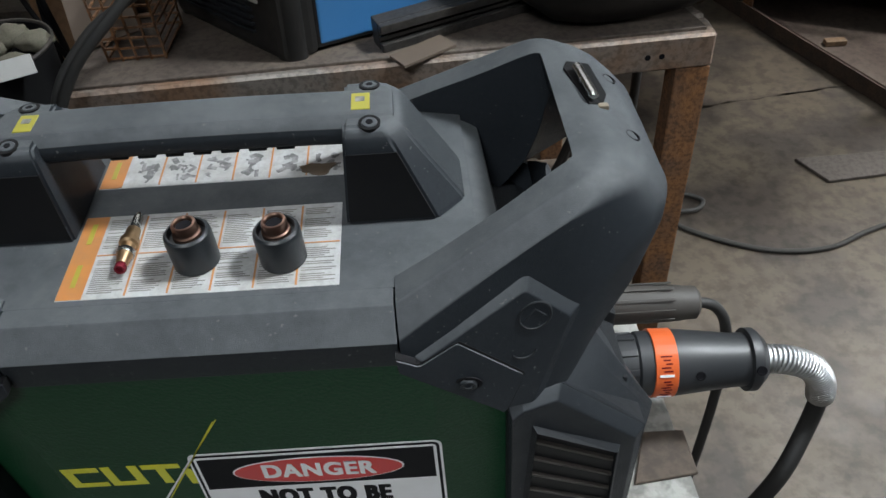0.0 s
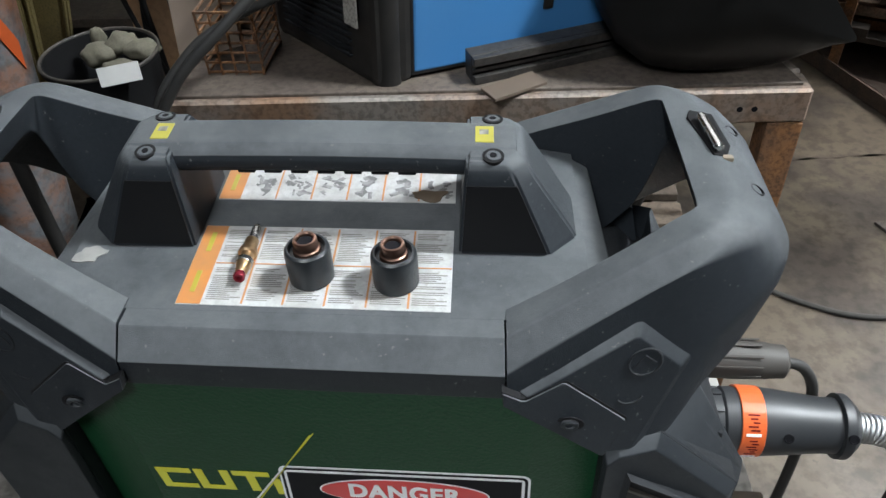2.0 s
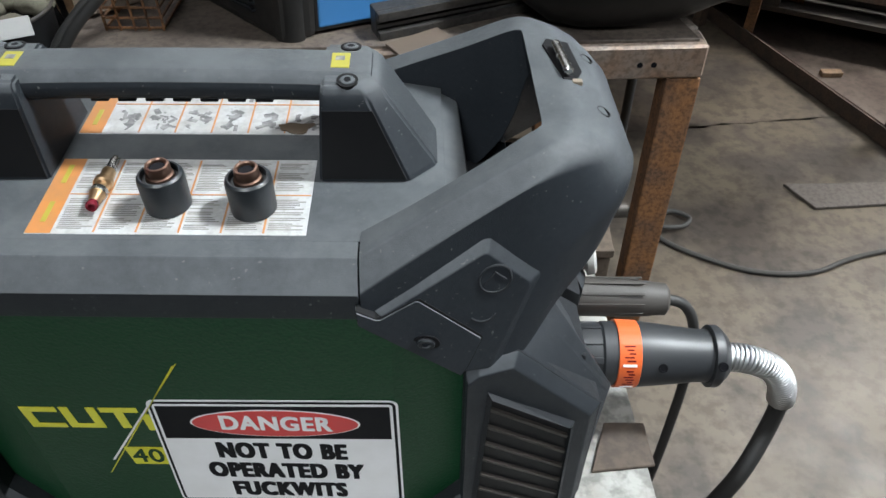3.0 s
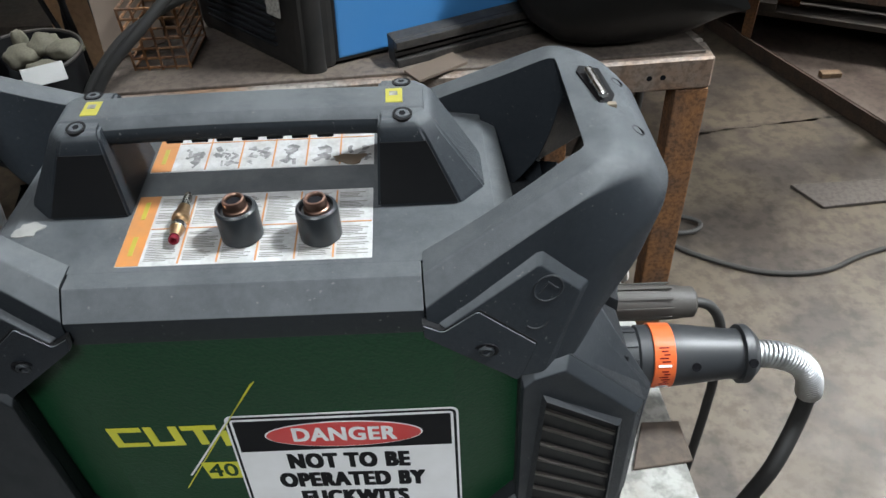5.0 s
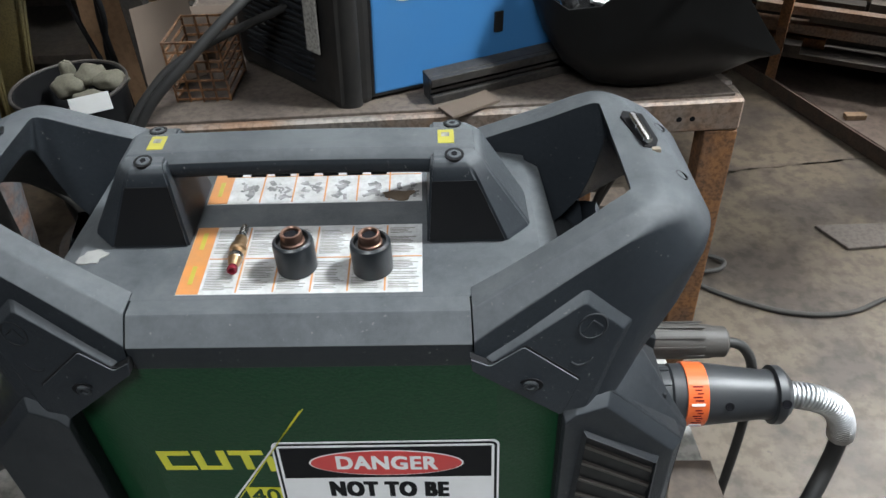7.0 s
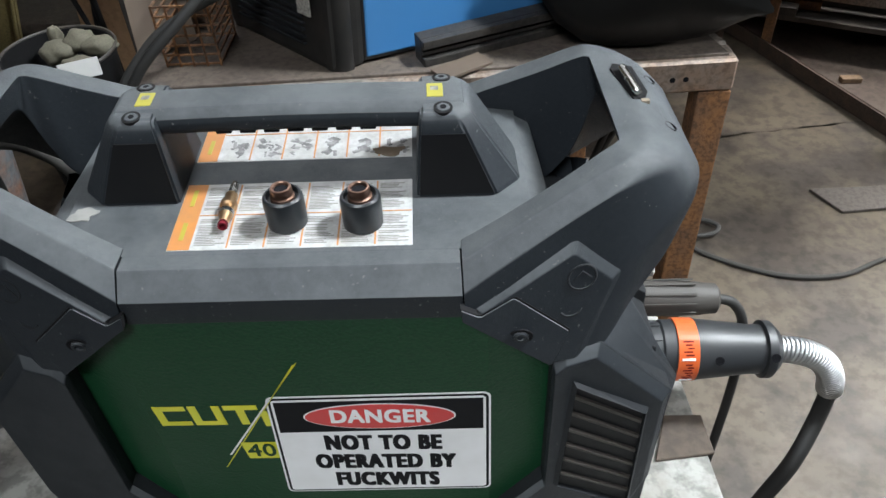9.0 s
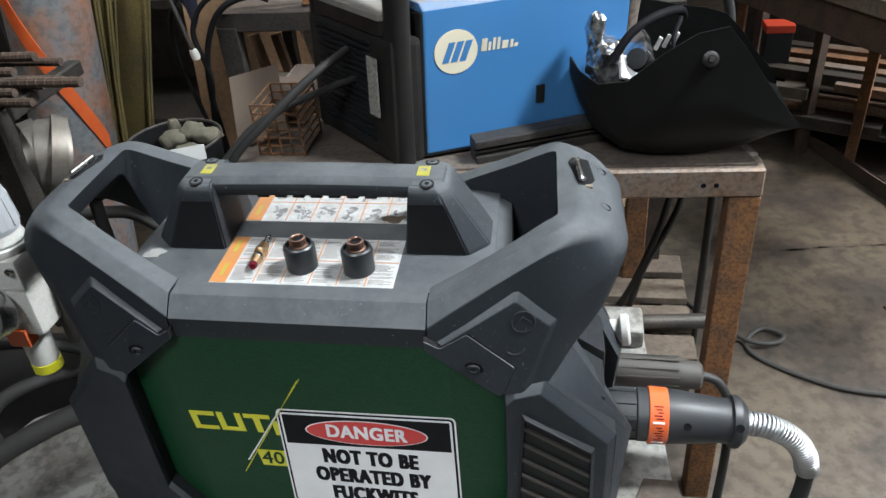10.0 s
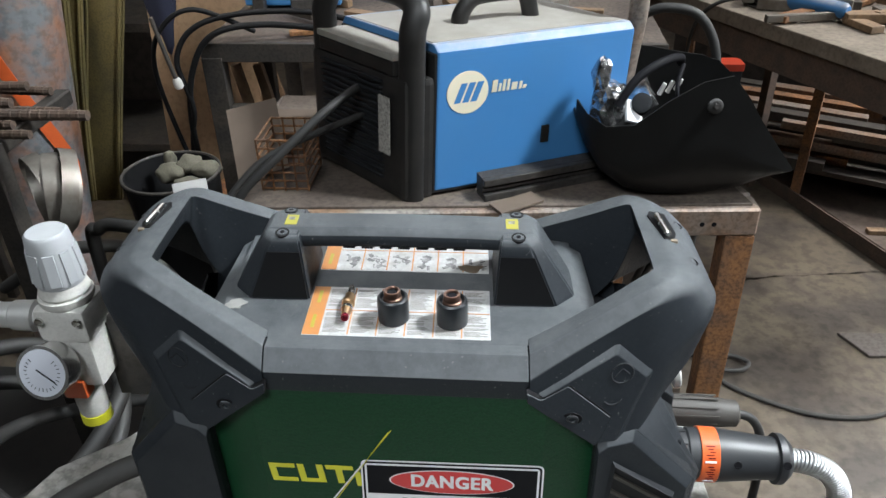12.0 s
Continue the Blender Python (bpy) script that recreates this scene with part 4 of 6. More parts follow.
part("body", local(box(0.004, 0.375, 0.002, 0.27, 0.006, 0.262, 0.003)), welder_black, welder)
part("cover", local(prism([(0.0, 0.012), (0.0, 0.264), (0.012, 0.276), (0.262, 0.276), (0.272, 0.264), (0.272, 0.012)], "x", 0.008, 0.372, 0.003)), blue_paint, welder, "blue painted cover with dusty top")
part("top_sheet", local(box(0.012, 0.365, 0.02, 0.25, 0.2745, 0.2772, 0.001)), dusty_sheet, welder, "dusty bare top sheet")
part("end_frame", local(box(-0.052, 0.004, -0.004, 0.276, 0.0, 0.225, 0.012)), welder_black, welder, "black louvred end panel")
for k in range(17):
    part("louvre", local(box(-0.058, -0.050, 0.055, 0.235, 0.03 + k * 0.0112, 0.0345 + k * 0.0112, 0.001)), plastic_dark, welder)
part("top_lip", local(box(-0.050, 0.006, 0.03, 0.25, 0.224, 0.250, 0.004)), welder_black, welder)
for y in (0.010, 0.262):
    part("tube_handle", local(tube([(-0.030, y, 0.0), (-0.030, y, 0.15), (-0.030, y, 0.26), (-0.029, y, 0.300), (-0.015, y + (0.012 if y < 0.1 else -0.012), 0.333), (-0.005, y + (0.06 if y < 0.1 else -0.06), 0.345), (-0.005, 0.136, 0.346)], 0.0195, 16, 8)), welder_black, welder, "thick black tube handle", smooth=60)
for a0 in (0.13,):
    part("top_handle", local(tube([(a0, 0.12, 0.27), (a0 + 0.004, 0.12, 0.295), (a0 + 0.03, 0.12, 0.318), (a0 + 0.10, 0.12, 0.320), (a0 + 0.125, 0.12, 0.312), (a0 + 0.138, 0.12, 0.27)], 0.0135, 12, 8)), welder_black, welder, "black carrying handle", smooth=60)
part("far_handle", local(tube([(0.375, 0.02, 0.05), (0.388, 0.02, 0.20), (0.392, 0.02, 0.32), (0.385, 0.05, 0.36), (0.38, 0.2, 0.36)], 0.014, 12, 8)), mill_steel, welder, smooth=60)
part("top_edge", local(box(-0.052, 0.006, 0.028, 0.252, 0.2505, 0.262, 0.002)), dusty_sheet, welder, "dusty pale top edge")
part("rating_plate", local(box(-0.0620, -0.0592, 0.024, 0.054, 0.085, 0.190, 0.0005)), material("rating_plate_alu", (0.5, 0.48, 0.44), 0.5, 0.2, second=(0.3, 0.28, 0.25), scale=40, grain=0.5, grain_scale=200), welder, "pale rating plate")
disc = prism([(0.062 + 0.0375 * math.cos(a), 0.190 + 0.0375 * math.sin(a)) for a in np.linspace(0, math.tau, 40, endpoint=False)], "y", -0.0012, 0.001)
part("logo_disc", local(disc), material("cream_logo", (0.72, 0.66, 0.50), 0.5), welder)
for k in range(3):
    x = 0.037 + k * 0.0150
    part("logo_bar", local(prism([(x, 0.173), (x + 0.011, 0.173), (x + 0.024, 0.207), (x + 0.013, 0.207)], "y", -0.0018, -0.001)), blue_paint, welder)
for x, w, h in ((0.106, 0.0055, 0.021), (0.1095, 0.0055, 0.021), (0.118, 0.0040, 0.014), (0.1255, 0.0045, 0.020), (0.1335, 0.0045, 0.020), (0.142, 0.0100, 0.013), (0.1565, 0.0045, 0.013), (0.1635, 0.0060, 0.006)):
    part("logo_bar", local(prism([(x, 0.184), (x + w, 0.184), (x + w + 0.002, 0.184 + h), (x + 0.002, 0.184 + h)], "y", -0.0012, 0.001, 0)), bpy.data.materials["cream_logo"], welder)
part("latch", local(box(0.208, 0.222, -0.003, 0.004, 0.075, 0.108, 0.001)), welder_black, welder)
# steel channel lying in front of it
part_ch = thing("steel_channel", (0.15, 0.76, TOP), "short grey steel channel lying on the table", "steel channel")
CM = Matrix.Translation((0.052, 0.712, TOP)) @ Matrix.Rotation(radians(24), 4, "Z")
for nm, b in (("web", (0.0, 0.27, 0.012, 0.040, 0.0, 0.042)), ("lower_lip", (0.0, 0.27, 0.0, 0.0118, 0.0, 0.013)), ("upper_lip", (0.0, 0.27, 0.0, 0.0118, 0.029, 0.042)), ("rib", (0.0, 0.27, 0.006, 0.0119, 0.0175, 0.0235))):
    part(nm, box(*b, 0.0018, CM), dark_steel, part_ch)
# black discs for the shade inside the channel's holes
for x, z in ((0.022, 0.0255), (0.040, 0.0255)):
    part("bolt_hole", lathe(CM @ Vector((x, 0.0125, z)), CM.to_3x3() @ Vector((0, -1, 0)), [(0, 0.003), (0.0015, 0.003)], 12), ink_and_shade_black, part_ch)

def lumpy(p, size, seed, n=14):
    """A soft crumpled lump."""
    bm = bmesh.new()
    bmesh.ops.create_icosphere(bm, subdivisions=3, radius=1.0)
    for v in bm.verts:
        k = 1 + 0.28 * noise.noise(v.co * 1.6 + Vector((seed, seed * 2, 0))) + 0.1 * noise.noise(v.co * 4 + Vector((seed, 0, 0)))
        v.co = Vector((v.co.x * size[0], v.co.y * size[1], v.co.z * size[2])) * k + Vector(p)
    return bm


# ---- welding helmet lying face down on the table ----
helmet = thing("welding_helmet", (0.38, 0.82, TOP), "black welding helmet lying face down beside the blue welder", "welding helmet")
HS = [  # x, half width, bottom, near rim, far rim
    (0.208, 0.040, 0.9720, 1.009, 1.060),
    (0.225, 0.072, 0.9300, 0.996, 1.085),
    (0.255, 0.098, 0.8840, 0.983, 1.080),
    (0.300, 0.113, 0.8520, 0.993, 1.060),
    (0.350, 0.119, 0.8425, 1.038, 1.055),
    (0.400, 0.119, 0.8425, 1.070, 1.045),
    (0.445, 0.115, 0.8460, 1.079, 1.040),
    (0.478, 0.112, 0.8510, 1.040, 1.030),
    (0.500, 0.109, 0.8580, 1.007, 1.010),
    (0.530, 0.104, 0.8720, 0.967, 0.970),
    (0.562, 0.097, 0.8880, 0.926, 0.935),
    (0.576, 0.092, 0.9000, 0.908, 0.910),
]


def helmet_ring(x, w, zb, zn, zf, inset):
    out = []
    n = 22
    for k in range(n + 1):
        u = -1 + 2 * k / n
        rim = zn if u < 0 else zf
        a = abs(u)
        y = math.copysign(min(1.0, (a / 0.62)) ** 0.75 * (w - inset), u) if a > 0 else 0.0
        depth = 0.0 if a < 0.30 else (a - 0.30) / 0.70
        z = zb + inset + (max(rim, zb + 0.004) - zb - inset) * depth ** 1.35
        out.append(Vector((x, 0.822 + y, z)))
    return out


bm = bmesh.new()
outer = [[bm.verts.new(p) for p in helmet_ring(*h, 0.0)] for h in HS]
inner = [[bm.verts.new(p) for p in helmet_ring(h[0] + (0.003 if i == 0 else 0), *h[1:], 0.003)] for i, h in enumerate(HS)]
for grid in (outer, inner):
    for a, b in zip(grid, grid[1:]):
        for k in range(22):
            bm.faces.new((a[k], a[k + 1], b[k + 1], b[k]))
for i in range(len(HS) - 1):
    for k in (0, 22):
        bm.faces.new((outer[i][k], outer[i + 1][k], inner[i + 1][k], inner[i][k]))
for k in range(22):
    bm.faces.new((outer[0][k], outer[0][k + 1], inner[0][k + 1], inner[0][k]))
    bm.faces.new((outer[-1][k], outer[-1][k + 1], inner[-1][k + 1], inner[-1][k]))
part("shell", bm, helmet_shell, helmet, "scuffed black shell", smooth=50)
part("pivot_knob", lathe((0.422, 0.704, 1.030), (0.05, -1, 0.25), [(0, 0.0125), (0.003, 0.0125), (0.005, 0.009), (0.005, 0.005), (0.007, 0.004)], 20), welder_black, helmet, smooth=40)
part("pivot_screw", lathe((0.4225, 0.6955, 1.0325), (0.05, -1, 0.25), [(0, 0.0035), (0.0012, 0.0035), (0.0012, 0.002)], 14), dark_steel, helmet)
for pts, r in (([(0.275, 0.76, 1.005), (0.305, 0.775, 1.048), (0.345, 0.80, 1.068), (0.385, 0.84, 1.066), (0.40, 0.89, 1.04)], 0.012),
               ([(0.385, 0.755, 0.99), (0.372, 0.765, 1.035), (0.385, 0.80, 1.066)], 0.006)):
    part("headband", tube(pts, r * 0.62, 12, 8), ink_and_shade_black, helmet, "matt black headband", smooth=60)
chrome_film = material("silver_film", (0.62, 0.62, 0.63), 0.18, 0.9, second=(0.15, 0.15, 0.15), scale=50, amount=0.9, bump=0.5, bump_scale=60)
part("lens_cassette", box(-0.05, 0.05, -0.055, 0.055, -0.012, 0.012, 0.004, Matrix.Translation((0.300, 0.822, 0.985)) @ Matrix.Rotation(radians(-38), 4, "Y")), chrome_film, helmet, "silvery lens cassette")
part("crumpled_film", lumpy((0.268, 0.80, 0.995), (0.034, 0.040, 0.042), 9), chrome_film, helmet, "crumpled silver protective film")
part("foam_pad", box(-0.016, 0.016, -0.02, 0.02, -0.004, 0.004, 0.002, Matrix.Translation((0.305, 0.770, 0.992)) @ Matrix.Rotation(0.8, 4, "X") @ Matrix.Rotation(0.5, 4, "Y")), white_vinyl, helmet, "pale foam pad")
part("ratchet", lathe((0.318, 0.770, 1.008), (-0.3, -0.8, 0.5), [(0, 0.017), (0.006, 0.017), (0.008, 0.011)], 18), plastic_dark, helmet, smooth=40)
part("crumpled_film", lumpy((0.250, 0.80, 1.048), (0.016, 0.022, 0.034), 4), chrome_film, helmet, "crumpled silver protective film")
for k in range(3):
    part("adjuster_tooth", box(-0.003, 0.003, -0.004, 0.004, -0.011, 0.011, 0.001, Matrix.Translation((0.350 + 0.013 * k, 0.780, 1.030 + 0.004 * k)) @ Matrix.Rotation(0.4, 4, "Y")), cream_plastic, helmet)

bright_zinc = material("bright_zinc_plate", (0.66, 0.66, 0.65), 0.38, 0.55, second=(0.5, 0.5, 0.48), scale=50)
# ---- air filter regulator beside the cutter ----
RX, RY = -0.318, 0.060
reg = thing("air_regulator", (RX, RY, 0.94), "cream air filter regulator with grey knob, gauge and bowl", "air regulator")
part("knob", lathe((RX, RY, 1.108), (0, 0, 1), [(0, 0.0205), (0.004, 0.0225), (0.018, 0.0220), (0.044, 0.0198), (0.051, 0.0190), (0.0535, 0.0168)], 36), knob_grey, reg, "ribbed grey plastic knob", smooth=40)
for k in range(9):
    a = k * math.tau / 9 + 0.2
    part("knob_rib", box(-0.0012, 0.0012, -0.0048, 0.0048, -0.016, 0.016, 0.0006, Matrix.Translation((RX, RY, 1.130)) @ Matrix.Rotation(a, 4, "Z") @ Matrix.Translation((0.0213, 0, 0)) @ Matrix.Rotation(-0.08, 4, "Y")), knob_grey, reg)
part("neck_ring", lathe((RX, RY, 1.088), (0, 0, 1), [(0, 0.0235), (0.003, 0.0248), (0.008, 0.0248), (0.009, 0.0220), (0.012, 0.0232), (0.016, 0.0218), (0.021, 0.0210)], 32), cream_plastic, reg, smooth=40)
part("body", box(RX - 0.025, RX + 0.025, RY - 0.024, RY + 0.024, 1.052, 1.089, 0.007), cream_plastic, reg, smooth=40)
part("lower_body", box(RX - 0.022, RX + 0.022, RY - 0.022, RY + 0.022, 0.997, 1.054, 0.006), cream_plastic, reg, smooth=40)
for dx in (-0.018, 0.018):
    part("screw", lathe((RX + dx, RY - 0.0235, 1.078), (0, -1, 0), [(0, 0.0042), (0.003, 0.0042), (0.0035, 0.003)], 14), steel, reg, smooth=40)
gd = Vector((-0.06, -0.93, 0.36)).normalized()
gp = Vector((-0.331, 0.012, 1.038))
gauge = part("gauge", lathe(gp - gd * 0.022, gd, [(0, 0.012), (0.003, 0.0240), (0.020, 0.0240), (0.022, 0.0262), (0.025, 0.0262), (0.025, 0.0230)], 40), material("gauge_rim", (0.62, 0.61, 0.60), 0.22, 0.85), reg, "round pressure gauge with a dark rim", smooth=40)
part("gauge_face", lathe(gp, gd, [(0.002, 0.0230), (0.0032, 0.0230)], 40), material("gauge_white", (0.50, 0.52, 0.58), 0.3), gauge, "white gauge face")
gq = frame_of(gd)
bm = bmesh.new()
for k in range(21):
    a = math.radians(-225 + k * 13.5)
    c = gp + gd * 0.0034 + gq @ Vector((0.0165 * math.cos(a), 0.0165 * math.sin(a), 0))
    m = Matrix.Translation(c) @ gq.to_4x4() @ Matrix.Rotation(a, 4, "Z")
    add_box(bm, -0.0022 if k % 5 == 0 else -0.0012, 0.0016, -0.0003, 0.0003, -0.0001, 0.0002, m)
tagged(part("gauge_ticks", bm, ink_and_shade_black, gauge), kind="stuff")
m = Matrix.Translation(gp + gd * 0.0042) @ gq.to_4x4() @ Matrix.Rotation(-0.55, 4, "Z")
part("needle", box(-0.006, 0.016, -0.0006, 0.0006, -0.0003, 0.0003, 0, m), ink_and_shade_black, gauge)
part("stem", lathe(gp - gd * 0.05, gd, [(0, 0.008), (0.03, 0.008)], 14), brass, gauge)
part("inlet_fitting", lathe((RX - 0.028, RY, 1.066), (-1, -0.05, 0.03), [(0, 0.0105), (0.008, 0.0105), (0.009, 0.0155), (0.030, 0.0145), (0.032, 0.0125), (0.048, 0.0125), (0.050, 0.0150), (0.085, 0.0150), (0.087, 0.010), (0.11, 0.010)], 24), bright_zinc, reg, "bright steel hose coupling", smooth=40)
part("bowl", lathe((RX - 0.012, RY, 0.998), (0, 0, -1), [(0, 0.0155), (0.050, 0.0145), (0.052, 0.0135)], 28), cream_plastic, reg, "pale plastic bowl", smooth=40)
part("bowl_foot", lathe((RX - 0.012, RY, 0.9465), (0, 0, -1), [(0, 0.0152), (0.011, 0.0152), (0.014, 0.010)], 28), yellow_ink, reg, "yellow-green end ring", smooth=40)
part("clip", box(RX - 0.020, RX + 0.004, RY - 0.026, RY - 0.010, 0.984, 1.006, 0.003), orange_band, reg, "orange locking clip", smooth=40)
part("bracket", box(RX + 0.015, -0.245, RY + 0.010, RY + 0.016, 0.96, 1.06, 0.001), dark_steel, reg)

def hose(name, pts, r, mat, label, category="hose"):
    t = thing(name, pts[0], label, category)
    part("run", tube(pts, r, 12, 10), mat, t, smooth=60)
    return t


hose("air_hose", [(-0.252, 0.03, 0.912), (-0.30, 0.01, 0.905), (-0.37, -0.03, 0.875), (-0.42, -0.07, 0.82), (-0.45, -0.13, 0.784), (-0.50, -0.22, 0.783), (-0.56, -0.34, 0.783)], 0.0115, hose_grey, "thick grey rubber hose running over the bench edge")
clip_thing = thing("hose_clamp", (-0.335, -0.145, 0.772), "small black and white clamp lying on the bench", "clamp")
part("body", box(-0.355, -0.325, -0.160, -0.120, 0.772, 0.792, 0.003), plastic_black, clip_thing)
part("stripe", box(-0.343, -0.336, -0.161, -0.119, 0.7722, 0.7932, 0.001), white_vinyl, clip_thing)
rag = thing("wooden_offcut", (-0.27, -0.155, 0.772), "brown wooden offcut lying on the bench", "offcut")
part("piece", box(-0.30, -0.235, -0.185, -0.145, 0.7722, 0.786, 0.003, Matrix.Identity(4)), material("dark_wood", (0.10, 0.055, 0.035), 0.7, second=(0.06, 0.03, 0.02), scale=30), rag)
for k, (x, y, z) in enumerate(((-0.62, 0.36, 0.30), (-0.66, 0.30, 0.38), (-0.60, 0.40, 0.50), (-0.70, 0.36, 0.56), (-0.64, 0.33, 0.64))):
    r = 0.20 - 0.012 * k
    hose("coiled_hose", [(x + r * math.cos(a), y + r * math.sin(a), z + 0.05 * math.sin(a * 1.5 + k) + 0.004 * a) for a in np.linspace(0.4 * k, 0.4 * k + 6.6, 16)], 0.013, rubber, "loop of black rubber hose hanging in the dark")
stand = thing("hose_drum", (-0.65, 0.36, 0), "dark steel hose drum beside the bench", "hose drum")
part("drum", lathe((-0.65, 0.36, 0), (0, 0, 1), [(0, 0.16), (0.02, 0.16), (0.025, 0.11), (0.30, 0.11)], 28), rubber, stand, smooth=40)
part("flange", lathe((-0.65, 0.36, 0.3), (0, 0, 1), [(0, 0.15), (0.02, 0.15)], 28), rubber, stand, smooth=40)
hose("bent_rod", [(-0.63, 0.60, 0.50), (-0.63, 0.60, 0.80), (-0.615, 0.60, 0.835), (-0.58, 0.60, 0.845), (-0.48, 0.58, 0.84), (-0.40, 0.55, 0.83), (-0.36, 0.5, 0.78)], 0.012, rubber, "black bent tube behind the cutter", "tube")

hose("floor_hose", [(-0.95, 0.74, 0.60), (-0.80, 0.72, 0.70), (-0.70, 0.70, 0.735), (-0.62, 0.70, 0.728), (-0.54, 0.68, 0.66), (-0.50, 0.64, 0.45), (-0.52, 0.60, 0.02)], 0.013, hose_grey, "grey hose arching between the bucket and the stand")

# added black sheet puts the dark round the hoses into the floor colour
dark_sheet = thing("dark_floor_sheet", (-1.1, 0.2, 0), "black sheet added on the floor for the darkness behind the hoses", "mat")
part("mat", box(-1.9, -0.45, -0.8, 1.15, 0.0005, 0.012, 0.003), rubber, dark_sheet)
# ---- left background ----
wood = material("plain_wood", (0.24, 0.155, 0.09), 0.6, second=(0.13, 0.085, 0.05), scale=9, amount=0.6, grain=0.3, grain_scale=60)
board_brown = material("brown_board", (0.42, 0.28, 0.17), 0.7, second=(0.29, 0.19, 0.115), scale=7, grain=0.2, grain_scale=60)
olive_web = material("olive_webbing", (0.17, 0.13, 0.045), 0.85, second=(0.085, 0.072, 0.035), scale=7, amount=0.8, grain=0.3, grain_scale=220, bump=0.4, bump_scale=400)
bottle_grey = material("flaking_grey_paint", (0.20, 0.215, 0.23), 0.6, second=(0.42, 0.16, 0.06), scale=12, amount=0.72, grain=0.3, grain_scale=50)
strap_orange = material("orange_strap", (0.72, 0.13, 0.03), 0.6, second=(0.5, 0.08, 0.02), scale=20)
glove_mat = material("beige_leather", (0.125, 0.115, 0.085), 0.85, second=(0.07, 0.064, 0.048), scale=20, grain=0.2)
bare_steel = material("bare_steel", (0.24, 0.225, 0.20), 0.5, 0.8, second=(0.13, 0.10, 0.08), scale=25, amount=0.7)
cloth_blue = material("navy_cloth", (0.016, 0.02, 0.045), 0.9, second=(0.03, 0.035, 0.06), scale=14)
cloth_white = material("white_cloth", (0.40, 0.40, 0.39), 0.85, second=(0.28, 0.27, 0.26), scale=14)
red_paint = material("red_paint", (0.50, 0.05, 0.02), 0.5)

bottle = thing("gas_cylinder", (-1.235, 1.27, 0), "leaning grey gas cylinder with flaking orange patches", "gas cylinder")
gb0, gb1 = Vector((-1.235, 1.27, 0.0)), Vector((-1.065, 1.32, 1.42))
gdir = (gb1 - gb0).normalized()
part("shell", lathe(gb0, gdir, [(0, 0.095), (0.01, 0.105), (1.22, 0.105), (1.30, 0.088), (1.36, 0.05), (1.40, 0.03)], 36), bottle_grey, bottle, smooth=40)
part("valve", lathe(gb0 + gdir * 1.40, gdir, [(0, 0.02), (0.05, 0.02)], 14), brass, bottle)
part("shoulder_band", lathe(gb0 + gdir * 1.12, gdir, [(0, 0.1055), (0.0, 0.1062), (0.10, 0.1062), (0.10, 0.1055)], 36), material("pale_blue_paint", (0.16, 0.30, 0.38), 0.6, second=(0.3, 0.34, 0.34), scale=14), bottle, "pale blue shoulder paint", smooth=40)
strap = thing("ratchet_strap", gb0 + gdir * 0.8, "orange webbing strap slung across the gas cylinder", "strap")
bm = bmesh.new()
q = frame_of(gdir)
rows = []
for i in range(30):
    a = radians(205 + i / 29 * 150)
    h = 1.20 - i / 29 * 0.60
    n = Vector((math.cos(a), math.sin(a), 0))
    c = gb0 + gdir * h + n * 0.108
    rows.append([bm.verts.new(c + gdir * s + n * o) for s, o in ((-0.036, 0), (0.036, 0), (0.036, 0.003), (-0.036, 0.003))])
for a, b in zip(rows, rows[1:]):
    for k in range(4):
        bm.faces.new((a[k], a[(k + 1) % 4], b[(k + 1) % 4], b[k]))
bm.faces.new(rows[0])
bm.faces.new(rows[-1][::-1])
part("webbing", bm, strap_orange, strap, smooth=60)

for k, (x, w, zb) in enumerate(((-1.203, 0.078, 0.40), (-1.150, 0.040, 0.40), (-1.098, 0.105, 0.40))):
    hang = thing("hanging_strip", (x, 1.46 + 0.02 * k, zb), "olive yellow webbing strip hanging from a steel rail", "webbing strip", "hanging webbing strips")
    bm = bmesh.new()
    rows = []
    for i in range(16):
        z = zb + i / 15 * 1.1
        yy = 1.46 + 0.02 * k + 0.012 * math.sin(z * 5 + k)
        xx = x + 0.22 * (z - 0.53) + 0.01 * math.sin(z * 3 + k * 2)
        rows.append([bm.verts.new((xx + dx, yy + dy, z)) for dx, dy in ((-w / 2, 0), (0, -0.008), (w / 2, 0), (w / 2, 0.012), (-w / 2, 0.012))])
    for a, b in zip(rows, rows[1:]):
        for j in range(5):
            bm.faces.new((a[j], a[(j + 1) % 5], b[(j + 1) % 5], b[j]))
    bm.faces.new(rows[0])
    bm.faces.new(rows[-1][::-1])
    part("web", bm, olive_web, hang, smooth=60)
    for e in (-1, 1):
        edge = [(x + 0.22 * (z - 0.53) + 0.01 * math.sin(z * 3 + k * 2) + e * (w / 2 - 0.006), 1.454 + 0.02 * k + 0.012 * math.sin(z * 5 + k), z) for z in np.linspace(zb + 0.01, zb + 1.08, 14)]
        part("sewn_edge", tube(edge, 0.0045, 6, 2), olive_web, hang, "rolled and sewn edge", smooth=60)
rack = thing("hanging_rail", (-0.97, 1.52, 1.62), "dark steel hanging rail on posts", "rail")
part("rail", bar((-1.6, 1.52, 1.62), (-0.55, 1.52, 1.62), 0.03, 0.03, 0.002), dark_steel, rack)
for x in (-1.58, -0.57):
    part("post", bar((x, 1.52, 0.0), (x, 1.52, 1.6), 0.03, 0.03, 0.002), dark_steel, rack)

